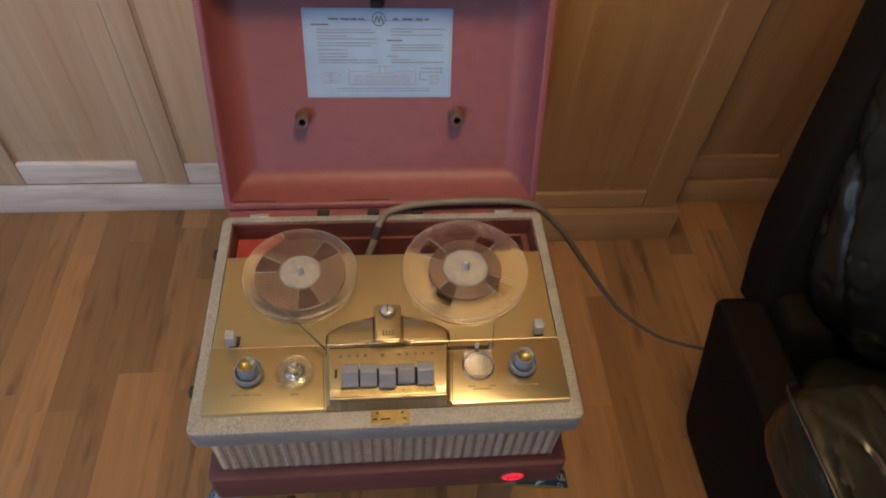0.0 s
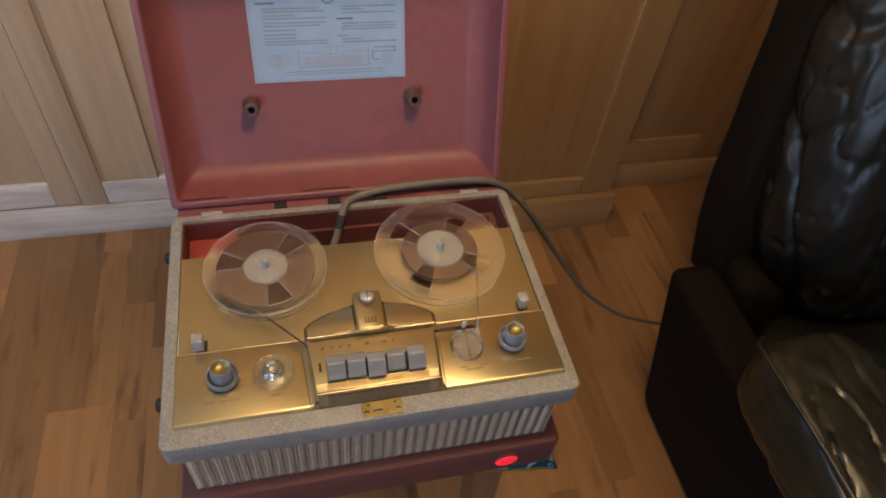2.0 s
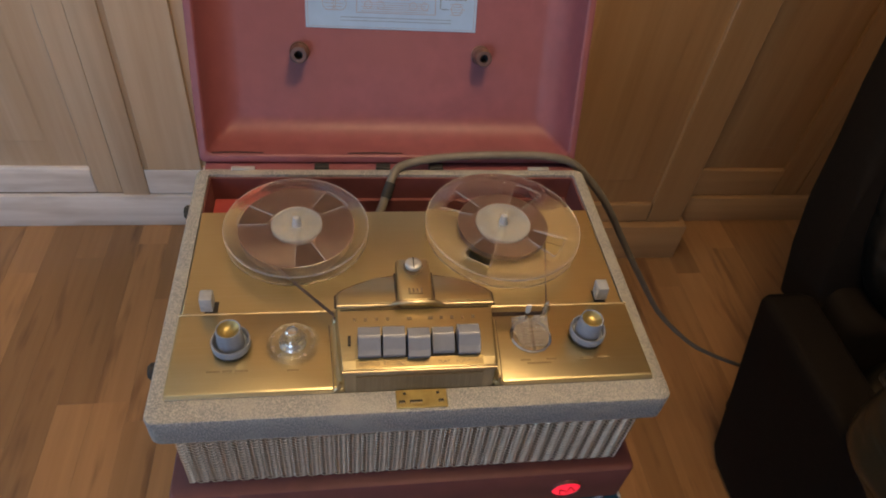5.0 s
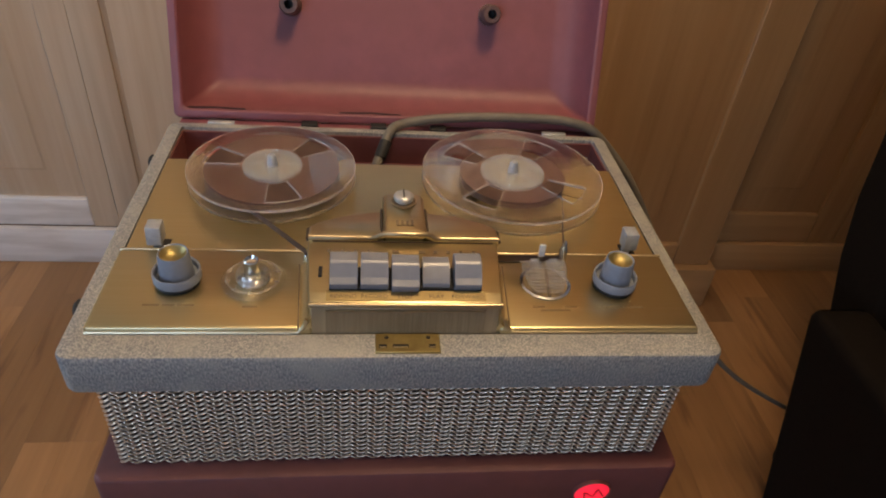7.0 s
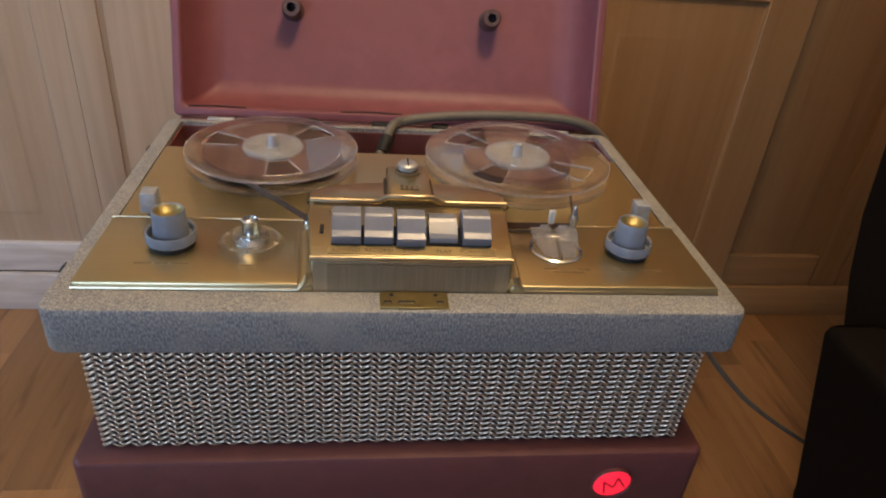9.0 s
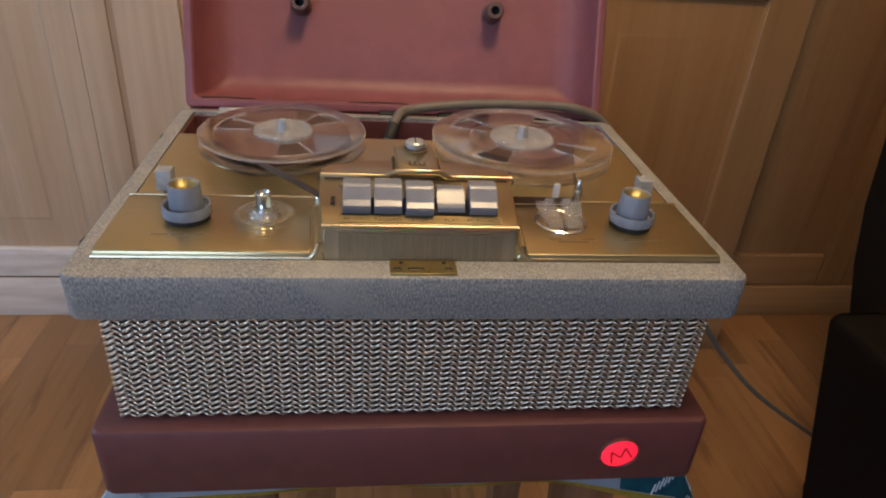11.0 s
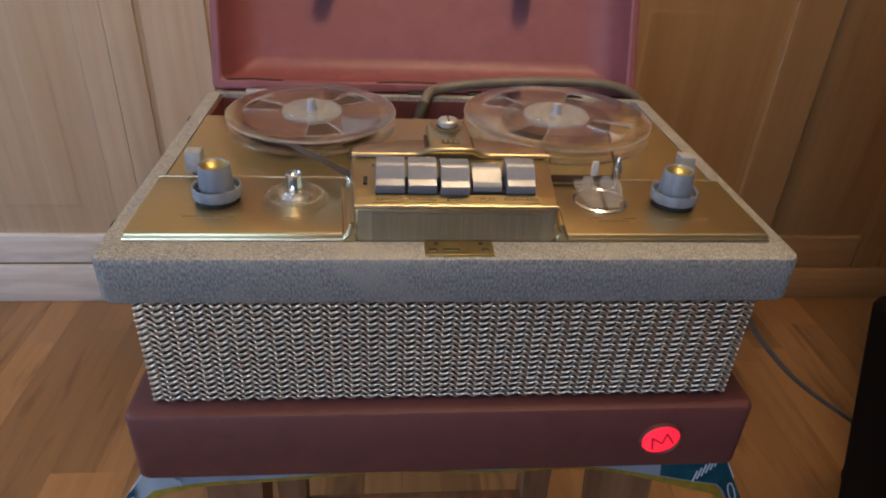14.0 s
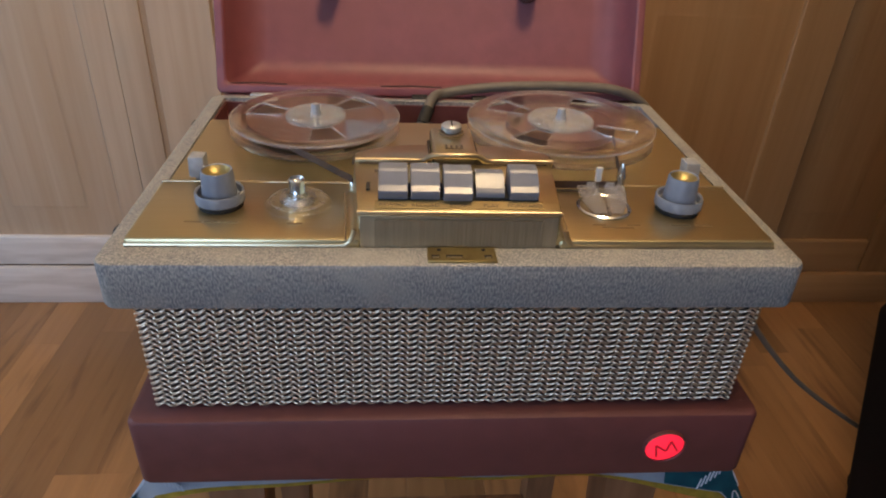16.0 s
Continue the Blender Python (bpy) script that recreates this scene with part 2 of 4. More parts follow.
def lathe(profile, at, segs=32, bm=None, axis=None):
    """Turns (radius, height) pairs about an upright axis through at."""
    bm = bm or bmesh.new()
    rings = []
    at = Vector(at)
    for r, z in profile:
        if r < 1e-6:
            p = Vector((0, 0, z))
            rings.append([bm.verts.new(at + (axis @ p if axis else p))])
            continue
        ring = []
        for i in range(segs):
            a = 2 * math.pi * i / segs
            p = Vector((r * math.cos(a), r * math.sin(a), z))
            ring.append(bm.verts.new(at + (axis @ p if axis else p)))
        rings.append(ring)
    for a, b in zip(rings, rings[1:]):
        for i in range(segs):
            j = (i + 1) % segs
            if len(a) == 1 and len(b) == 1:
                continue
            if len(a) == 1:
                bm.faces.new((a[0], b[i], b[j]))
            elif len(b) == 1:
                bm.faces.new((a[i], b[0], a[j]))
            else:
                bm.faces.new((a[i], b[i], b[j], a[j]))
    return bm


def smooth_path(pts, steps=8):
    """Catmull-Rom through the points."""
    pts = [Vector(p) for p in pts]
    ext = [2 * pts[0] - pts[1]] + pts + [2 * pts[-1] - pts[-2]]
    out = []
    for i in range(1, len(ext) - 2):
        a, b, c, d = ext[i - 1:i + 3]
        for s in range(steps):
            t = s / steps
            out.append(0.5 * (2 * b + (c - a) * t + (2 * a - 5 * b + 4 * c - d) * t * t + (3 * b - a - 3 * c + d) * t ** 3))
    out.append(pts[-1])
    return out


def tube(pts, r, sides=8, bm=None, caps=True):
    bm = bm or bmesh.new()
    rings = []
    ref = Vector((0, 0, 1))
    for i, p in enumerate(pts):
        rad = r[i] if isinstance(r, list) else r
        d = (pts[min(i + 1, len(pts) - 1)] - pts[max(i - 1, 0)]).normalized()
        u = d.cross(ref)
        if u.length < 0.05:
            u = d.cross(Vector((1, 0, 0)))
        u.normalize()
        v = d.cross(u)
        rings.append([bm.verts.new(p + rad * (math.cos(2 * math.pi * k / sides) * u + math.sin(2 * math.pi * k / sides) * v)) for k in range(sides)])
    for a, b in zip(rings, rings[1:]):
        for k in range(sides):
            bm.faces.new((a[k], a[(k + 1) % sides], b[(k + 1) % sides], b[k]))
    if caps:
        bm.faces.new(rings[0])
        bm.faces.new(rings[-1])
    return bm


def round_rect(x0, x1, y0, y1, r, n=5):
    out = []
    for cx, cy, a0 in ((x1 - r, y1 - r, 0), (x0 + r, y1 - r, 90), (x0 + r, y0 + r, 180), (x1 - r, y0 + r, 270)):
        for i in range(n + 1):
            a = radians(a0 + 90 * i / n)
            out.append((cx + r * math.cos(a), cy + r * math.sin(a)))
    return out


def loops(stack, close_first=False, close_last=False, place=None, bm=None):
    """Skins a stack of equally long outlines, each (points, z); place maps a point to the world."""
    bm = bm or bmesh.new()
    place = place or (lambda x, y, z: Vector((x, y, z)))
    rings = [[bm.verts.new(place(x, y, z)) for x, y in pts] for pts, z in stack]
    for a, b in zip(rings, rings[1:]):
        n = len(a)
        for i in range(n):
            bm.faces.new((a[i], a[(i + 1) % n], b[(i + 1) % n], b[i]))
    if close_first:
        bm.faces.new(rings[0])
    if close_last:
        bm.faces.new(rings[-1])
    return bm


def slab(x0, x1, y0, y1, z0, z1, r, edge=0.004, place=None):
    """A closed block with rounded corners and softened top and bottom edges."""
    e = edge
    st = [(round_rect(x0 + e, x1 - e, y0 + e, y1 - e, max(r - e, 0.001)), z0),
          (round_rect(x0 + e * .3, x1 - e * .3, y0 + e * .3, y1 - e * .3, r), z0 + e * .3),
          (round_rect(x0, x1, y0, y1, r), z0 + e),
          (round_rect(x0, x1, y0, y1, r), z1 - e),
          (round_rect(x0 + e * .3, x1 - e * .3, y0 + e * .3, y1 - e * .3, r), z1 - e * .3),
          (round_rect(x0 + e, x1 - e, y0 + e, y1 - e, max(r - e, 0.001)), z1)]
    return loops(st, True, True, place)


def prism_x(profile, x0, x1, bevel=0.0, segs=2):
    """A (y, z) outline pulled along x."""
    bm = bmesh.new()
    a = [bm.verts.new((x0, y, z)) for y, z in profile]
    b = [bm.verts.new((x1, y, z)) for y, z in profile]
    n = len(a)
    for i in range(n):
        bm.faces.new((a[i], a[(i + 1) % n], b[(i + 1) % n], b[i]))
    bm.faces.new(a)
    bm.faces.new(b)
    if bevel:
        bmesh.ops.bevel(bm, geom=list(bm.edges), offset=bevel, segments=segs, affect="EDGES", profile=0.5)
    return bm


def prism_z(outline, z0, z1, bevel=0.0, segs=2):
    bm = loops([(outline, z0), (outline, z1)], True, True)
    if bevel:
        bmesh.ops.bevel(bm, geom=[e for e in bm.edges if abs(e.verts[0].co.z - z1) < 1e-6 and abs(e.verts[1].co.z - z1) < 1e-6],
                        offset=bevel, segments=segs, affect="EDGES", profile=0.5)
    return bm


def text_mesh(body, size, m):
    cu = bpy.data.curves.new("lettering", "FONT")
    cu.body, cu.size, cu.align_x, cu.align_y, cu.extrude = body, size, "CENTER", "CENTER", 0.0001
    tmp = bpy.data.objects.new("lettering", cu)
    scene.collection.objects.link(tmp)
    me = bpy.data.meshes.new_from_object(tmp.evaluated_get(bpy.context.evaluated_depsgraph_get()))
    bpy.data.objects.remove(tmp)
    bm = bmesh.new()
    bm.from_mesh(me)
    bm.transform(m)
    bpy.data.meshes.remove(me)
    return bm


# ---- the room ----
FLOOR = 0.0
XL, XR, YB, YF, ZC = -2.45, 2.45, -2.95, 1.13, 2.36
WALL_L, PIL_Y, ALC_Y, PIL_X = 1.134, 0.985, 1.132, 0.885


def structure(name, bm, mat, label, smooth=True):
    return tagged(part(name, bm, mat, None, "", smooth), label, "", "", "structure")


floor = structure("floor", box(XL - .1, XR + .1, YB - .1, 1.6, FLOOR - 0.12, FLOOR - 0.006), M_GROOVE, "subfloor under warm oak strip planks")
ceiling = structure("ceiling", box(XL - .1, XR + .1, YB - .1, 1.6, ZC, ZC + 0.1), M_CEIL, "plain white painted ceiling")


def wall_with_window(name, u0, u1, w0, w1, make):
    """A thick wall in four pieces round one window opening; make(u0, u1, z0, z1) gives a box."""
    bm = bmesh.new()
    for a, b, c, d in ((u0, w0, 0, ZC), (w1, u1, 0, ZC), (w0, w1, 0, 0.8), (w0, w1, 2.1, ZC)):
        make(bm, a, b, c, d)
    return structure(name, bm, M_WALL, "unseen wall with a window opening, greyed to dim the bounce", False)


# walls added out of view to close the room and hold down its bounce
wall_with_window("wall_south", XL, XR, -2.1, -0.6, lambda bm, a, b, c, d: box(a, b, YB - 0.15, YB, c, d, bm=bm))
wall_with_window("wall_west", YB, 1.6, -0.6, 0.7, lambda bm, a, b, c, d: box(XL - 0.15, XL, a, b, c, d, bm=bm))
structure("wall_east", box(XR, XR + 0.15, YB, 1.6, 0, ZC), M_WALL, "unseen plain wall, greyed to dim the bounce", False)


def window_frame(name, make):
    w = root(name, (0, 0, 0), "white painted window frame with two panes", "window", "", "structure")
    make(w)


def south_window(w):
    for a, b, c, d in ((-2.1, -2.05, .8, 2.1), (-.65, -.6, .8, 2.1), (-2.05, -.65, .8, .85), (-2.05, -.65, 2.05, 2.1), (-1.37, -1.33, .85, 2.05)):
        part("window_frame", box(a, b, YB - 0.12, YB - 0.07, c, d, 0.004), M_CEIL, w)


def west_window(w):
    for a, b, c, d in ((-.6, -.55, .8, 2.1), (.65, .7, .8, 2.1), (-.55, .65, .8, .85), (-.55, .65, 2.05, 2.1), (.03, .07, .85, 2.05)):
        part("window_frame", box(XL - 0.12, XL - 0.07, a, b, c, d, 0.004), M_CEIL, w)


window_frame("window_1", south_window)
window_frame("window_2", west_window)

# pendant lamp
lamp = root("pendant_lamp", (0.16, 0.02, ZC), "small brass pendant lamp on a short stem", "lamp")
part("ceiling_rose", lathe([(0, ZC), (0.05, ZC), (0.05, ZC - 0.012), (0.01, ZC - 0.02), (0, ZC - 0.02)], (0.16, 0.02, 0), 32), M_BRASS, lamp)
part("stem", lathe([(0.006, ZC - 0.02), (0.006, ZC - 0.06), (0.02, ZC - 0.065), (0.02, ZC - 0.085), (0, ZC - 0.085)], (0.16, 0.02, 0), 16), M_BRASS, lamp)

# panelled north wall: a left run, a projecting cabinet, and a recess beside it
STOP = 2.1


def frame_panel(run, x0, x1, y, z0, z1, px0, px1, pz0, pz1, mat_s=M_MAPLE, mat_r=M_MAPLE_H, low=None):
    """Stiles, rails and a sunk panel with a bevelled field on a face that looks towards -y."""
    part("stile", box(x0, px0, y, y + 0.02, z0, z1, 0.0015, 1), mat_s, run)
    part("stile", box(px1, x1, y, y + 0.02, z0, z1, 0.0015, 1), mat_s, run)
    part("rail", box(px0, px1, y, y + 0.02, z0, pz0, 0.005, 3), low or mat_r, run)
    part("rail", box(px0, px1, y, y + 0.02, pz1, z1, 0.0025, 1), mat_r, run)
    bm = bmesh.new()
    e = 0.075
    quad = lambda i: [(px0 + i, pz0 + i), (px1 - i, pz0 + i), (px1 - i, pz1 - i), (px0 + i, pz1 - i)]
    bm = loops([(quad(0), 0.012), (quad(0.006), 0.0112), (quad(e), 0.0085), (quad(e + 0.006), 0.0060), (quad(e + 0.012), 0.0055)], False, True,
               lambda a, b, c: Vector((a, y + c, b)))
    part("panel", bm, mat_s, run)


left_run = root("wall_north", (-1.2, WALL_L, 0), "pale maple frame-and-panel wall over an oak floor", "", "", "structure")
part("wall_core", box(XL, 0.35, WALL_L + 0.02, 1.45, 0, ZC), M_WALL, left_run)
Z0, ZR = 0.113, 0.196
for a, b, c, d in ((-2.45, -1.62, -2.3, -1.78), (-1.62, -1.175, -1.6, -1.195)):
    frame_panel(left_run, a, b, WALL_L, Z0, STOP, c, d, ZR, STOP - 0.1, low=M_GLARE_PALE)
frame_panel(left_run, -1.173, -0.657, WALL_L, Z0, STOP, -1.062, -0.721, ZR, STOP - 0.1, low=M_GLARE_PALE)
frame_panel(left_run, -0.575, 0.348, WALL_L, Z0, STOP, -0.44, 0.25, ZR, STOP - 0.1, low=M_GLARE_PALE)
part("pilaster", box(-0.656, -0.588, WALL_L - 0.003, WALL_L + 0.018, Z0 - 0.008, STOP, 0.002, 2), M_MAPLE, left_run, "narrow flat maple pilaster")
part("stile_joint", box(-0.588, -0.575, WALL_L + 0.0015, WALL_L + 0.019, ZR - 0.01, STOP), M_SHADOWLINE, left_run, "narrow groove between two boards, its shade put into a darker tan")
part("rail_end", box(-0.5865, 0.25, WALL_L - 0.004, WALL_L - 0.001, Z0 + 0.001, ZR - 0.002, 0.001, 1), M_GLARE_PALE, left_run)
part("joint", box(XL, 0.348, WALL_L + 0.004, WALL_L + 0.019, Z0 - 0.006, Z0 + 0.002), M_GROOVE, left_run)
part("baseboard", box(XL, 0.348, WALL_L - 0.010, WALL_L + 0.02, 0, Z0 - 0.0045, 0.003, 2), M_GLARE_PALE, left_run, "maple baseboard, daylight glare put into its pale colour")
part("soffit", box(XL, 0.348, WALL_L, WALL_L + 0.02, STOP, ZC), M_MAPLE_H, left_run)

cab = root("panelled_cabinet", (0.5, PIL_Y, 0), "projecting maple cabinet side with a sunk panel and a stepped base", "cabinet", "", "structure")
part("carcass", box(0.352, PIL_X - 0.002, PIL_Y + 0.02, 1.45, 0, ZC), M_MAPLE_BROWN, cab)
frame_panel(cab, 0.352, PIL_X, PIL_Y, 0.13, 0.932, 0.40, 0.785, 0.195, 0.889, M_MAPLE_BROWN, M_MAPLE_BROWN_H)
frame_panel(cab, 0.352, PIL_X, PIL_Y, 0.934, ZC, 0.40, 0.785, 0.994, 2.05, M_MAPLE_BROWN, M_MAPLE_BROWN_H)
part("plinth", box(0.352, PIL_X + 0.018, PIL_Y - 0.022, PIL_Y + 0.145, 0, 0.128, 0.003, 2), M_MAPLE_BROWN_H, cab, "maple plinth board")

alc = root("wall_recess", (1.6, ALC_Y, 0), "recessed maple frame-and-panel wall beside the cabinet", "", "", "structure")
part("wall_core", box(PIL_X, XR, ALC_Y + 0.02, 1.45, 0, ZC), M_WALL, alc)
frame_panel(alc, PIL_X, 1.345, ALC_Y, 0.098, STOP, 0.957, 1.262, 0.198, STOP - 0.1, M_MAPLE_BROWN, M_MAPLE_BROWN_H)
frame_panel(alc, 1.347, 2.449, ALC_Y, 0.098, STOP, 1.43, 2.35, 0.198, STOP - 0.1, M_MAPLE_BROWN, M_MAPLE_BROWN_H)
part("baseboard", box(PIL_X + 0.019, XR, ALC_Y - 0.012, ALC_Y + 0.02, 0, 0.097, 0.004, 2), M_MAPLE_BROWN_H, alc, "maple baseboard")
part("soffit", box(PIL_X, XR, ALC_Y, ALC_Y + 0.02, STOP, ZC), M_MAPLE_BROWN_H, alc)

# ---- the recorder ----
rec = root("tape_recorder", (0, 0.17, T - 0.204), "open reel-to-reel tape recorder in grey tweed and maroon vinyl", "tape recorder")


def ring_wall(x0, x1, y0, y1, r, tx, ty0, ty1, z0, z1, edge):
    e = edge
    inner = round_rect(x0 + tx, x1 - tx, y0 + ty0, y1 - ty1, 0.003)
    o = lambda i: round_rect(x0 + i, x1 - i, y0 + i, y1 - i, max(r - i, 0.001))
    st = [(inner, z0), (o(e), z0), (o(e * .3), z0 + e * .3), (o(0), z0 + e), (o(0), z1 - e), (o(e * .3), z1 - e * .3), (o(e), z1), (inner, z1), (inner, z0)]
    bm = loops(st)
    bmesh.ops.remove_doubles(bm, verts=bm.verts, dist=1e-6)
    return bm


part("upper_case", ring_wall(-0.2445, 0.2445, -0.002, 0.347, 0.011, 0.0150, 0.023, 0.012, T - 0.037, T, 0.0035), M_TWEED, rec, "grey tweed vinyl upper case")
part("lower_body", ring_wall(-0.226, 0.226, 0.013, 0.338, 0.006, 0.01, 0.01, 0.01, T - 0.138, T - 0.037, 0.001), M_MAROON, rec)
part("base", slab(-0.2470, 0.2470, -0.008, 0.347, T - 0.204, T - 0.136, 0.009, 0.004), M_MAROON, rec, "maroon vinyl base with soft edges")
part("compartment_floor", box(-0.216, 0.216, 0.023, 0.328, T - 0.095, T - 0.09), M_MAROON, rec)
part("compartment_lining", box(-0.2293, 0.2293, 0.3325, 0.3348, T - 0.09, T - 0.004), M_MAROON, rec, "dark maroon compartment lining")
for sx in (-1, 1):
    part("compartment_lining", box(*sorted((sx * 0.2293, sx * 0.2275)), 0.268, 0.3324, T - 0.09, T - 0.004), M_MAROON, rec)
tagged(part("red_card", box(-0.226, -0.155, 0.271, 0.330, T - 0.0898, T - 0.034, 0.002), M_RED), "red card box standing in the open compartment", "box")

# woven grille
grille = part("grille", box(-0.2275, 0.2275, 0.0122, 0.0128, T - 0.137, T - 0.0375), M_GRILLE, rec, "woven silver metal loudspeaker grille")
STEP_Z, COLW = 0.00268, 0.0137


def strand(z, thick):
    """One wire of the weave: the thick ones climb proud across each column, the thin ones fall back behind them."""
    pts, steps = [], 14
    n = int(0.4540 / COLW * steps)
    for i in range(n + 1):
        q = (i % steps) / steps
        if thick:
            rise = q / 0.6 if q < 0.6 else 1 - (q - 0.6) / 0.4
            out = 0.0017 * math.sin(math.pi * q / 0.6) if q < 0.6 else -0.0010 * math.sin(math.pi * (q - 0.6) / 0.4)
            dz = 0.80 * (rise - 0.5)
        else:
            out = 0.0012 * math.cos(2 * math.pi * (q - 0.8))
            dz = -0.22 * math.sin(2 * math.pi * (q - 0.8))
        pts.append(Vector((-0.227 + i * COLW / steps, 0.0090 - out, z + 2 * STEP_Z * dz)))
    return tube(pts, 0.00098 if thick else 0.00066, 6)


for k in range(36):
    part("strand", strand(T - 0.0398 - k * STEP_Z, k % 2 == 0), M_STEEL, grille)

# deck
part("deck_plate", box(-0.2285, 0.2285, 0.100, 0.267, T - 0.004, T + 0.0005, 0.001, 1), M_GOLD, rec, "brushed gold deck plate")
for sx in (-1, 1):
    x0, x1 = sorted((sx * 0.2295, sx * 0.0700))
    p = part("front_plate", slab(x0, x1, 0.0215, 0.1135, T - 0.004, T + 0.006, 0.002, 0.0025), M_GOLD, rec, "brushed gold control plate")
    part("plate_edge", tube(smooth_path([(sx * 0.2292, 0.0225, T + 0.001), (sx * 0.1500, 0.0225, T + 0.001), (sx * 0.0860, 0.0225, T + 0.001), (sx * 0.0795, 0.0225, T + 0.0024), (sx * 0.0758, 0.0228, T + 0.0065), (sx * 0.0738, 0.0233, T + 0.0130)], 5), 0.0018, 8), M_GOLD_EDGE, p, "polished rolled edge")
    part("rear_edge", tube(smooth_path([(x0, 0.1135, T + 0.0052), (x1, 0.1135, T + 0.0052)], 2), 0.0013, 8), M_GOLD_EDGE, p)

# key console
CL, CR = -0.0715, 0.0695
console = part("key_console", prism_x([(0.0225, T - 0.003), (0.0240, T + 0.012), (0.0255, T + 0.0240), (0.0275, T + 0.0262), (0.0360, T + 0.0278), (0.0945, T + 0.0325), (0.0945, T - 0.003)],
                                       CL, CR, 0.0012, 2), M_GOLD, rec, "polished gold key console")
for v in console.data.vertices:
    v.co.x += math.copysign(0.0055, v.co.x) * max(0.0, min(1.0, (v.co.y - 0.024) / 0.07)) + math.copysign(0.004, v.co.x) * max(0.0, (T + 0.006 - v.co.z) / 0.009) ** 2
part("console_lip", tube(smooth_path([(CL - 0.0006, 0.0258, T + 0.0250), (CR + 0.0006, 0.0258, T + 0.0250)], 2), 0.0020, 10), M_GOLD_EDGE, console)
for sx, x0 in ((-1, CL), (1, CR)):
    # the fillet where the control plate sweeps up into the console's flank
    bm = loops([([(x0 + sx * (k + 0.0075 - 0.0075 * math.sin(a)), T + 0.0058 + 0.0075 - 0.0075 * math.cos(a)) for a in (math.pi / 2 * i / 6 for i in range(7))] + [(x0 + sx * k - sx * 0.002, T + 0.002), (x0 + sx * (k + 0.0075), T + 0.002)], y)
                for y, k in ((0.0225, 0.0), (0.0945, 0.0056))], True, True, lambda a, b, c: Vector((a, c, b)))
    part("console_fillet", bm, M_GOLD, console)
# added plate over the gold front, coloured as if it mirrored a dark room
part("front_panel", prism_x([(0.0219, T - 0.0025), (0.0249, T + 0.0228), (0.0265, T + 0.0228), (0.0240, T - 0.0025)], CL + 0.001, CR - 0.001, 0.0004, 1), M_GOLD_DIM, console, "gold console front, its dim reflection put into a duller colour")
LEAN_F = Matrix.Translation((0, 0.0219, T)) @ Matrix.Rotation(-math.atan2(0.0030, 0.0253), 4, "X") @ Matrix.Translation((0, -0.0219, -T))


def on_front(bm):
    """Lays a piece made on an upright front onto the console's leaning front."""
    bm.transform(LEAN_F)
    return bm


part("panel_line", on_front(box(-0.0600, 0.0580, 0.0210, 0.0219, T + 0.0206, T + 0.0212)), M_GOLD_EDGE, console)
fluted = part("fluted_panel", on_front(box(-0.0600, 0.0580, 0.0212, 0.0226, T + 0.001, T + 0.0205)), M_DULL, console, "dull fluted front panel")
for i in range(40):
    x = -0.0585 + i * 0.115 / 39
    part("flute", on_front(box(x - 0.0007, x + 0.0007, 0.0208, 0.0214, T + 0.002, T + 0.0198)), M_DULL, fluted, "", False)


def slope(y):
    return T + 0.0278 + (y - 0.036) * (0.0047 / 0.0585 if y > 0.036 else 0.0016 / 0.0085)


for x0, x1 in ((-0.0800, -0.0850), (0.0780, 0.0832)):
    part("console_seam", tube([Vector((x0, 0.0225, T + 0.0058)), Vector((x1, 0.0950, T + 0.0058))], 0.0007, 6), M_ENGRAVE, console)
part("gap_line", box(-0.0735, 0.0715, 0.0914, 0.0926, T + 0.026, T + 0.0329), M_SEAM, console)
part("key_well", box(-0.0580, 0.0556, 0.0385, 0.0625, slope(0.05) - 0.006, slope(0.0625) + 0.0006), M_BLACK, console)
part("slot", box(-0.0668, -0.0640, 0.052, 0.063, slope(0.05), slope(0.063) + 0.0006), M_BLACK, console)
strip = part("label_strip", prism_x([(0.0288, slope(0.0288) + 0.0006), (0.0375, slope(0.0375) + 0.0008), (0.0375, slope(0.0375) - 0.001), (0.0288, slope(0.0288) - 0.001)], -0.0600, 0.0580), M_STRIP, console, "gold strip with small brown lettering")
tilt = math.atan2(0.0016, 0.0085)
PIANO_KEYS = (("REWIND", -0.0475, 0.0), ("RECORD", -0.0250, 0.0), ("STOP", -0.0022, -0.0), ("PLAY", 0.0210, -0.008), ("FORWARD", 0.0447, 0.0))
for word, x, dz in PIANO_KEYS:
    part("lettering", text_mesh(word, 0.0050, pose(x, 0.0322, slope(0.0322) + 0.0008, math.degrees(tilt))), M_ENGRAVE, strip, "brown engraved lettering", False)
    prof = [(0.0375, T + 0.0290), (0.0352, T + 0.0335), (0.0346, T + 0.0362), (0.0393, T + 0.0392), (0.0468, T + 0.0466), (0.0490, T + 0.0478), (0.0585, T + 0.0480),
            (0.0615, T + 0.044), (0.0615, T + 0.026)]
    if dz:
        # the pressed key lies low, its face tipped up
        prof = [(0.0390, T + 0.0270), (0.0386, T + 0.0315), (0.0390, T + 0.0338), (0.0418, T + 0.0362), (0.0500, T + 0.0420), (0.0525, T + 0.0434), (0.0600, T + 0.0430),
                (0.0615, T + 0.041), (0.0615, T + 0.026)]
    shift = 0.0025 if word == "STOP" else 0.0
    prof = [(y - shift + 0.0008, z) for y, z in prof]
    part("key", prism_x(prof, x - 0.0102, x + 0.0102, 0.0006, 2), M_KEY, console, "blue-grey plastic piano key", False)
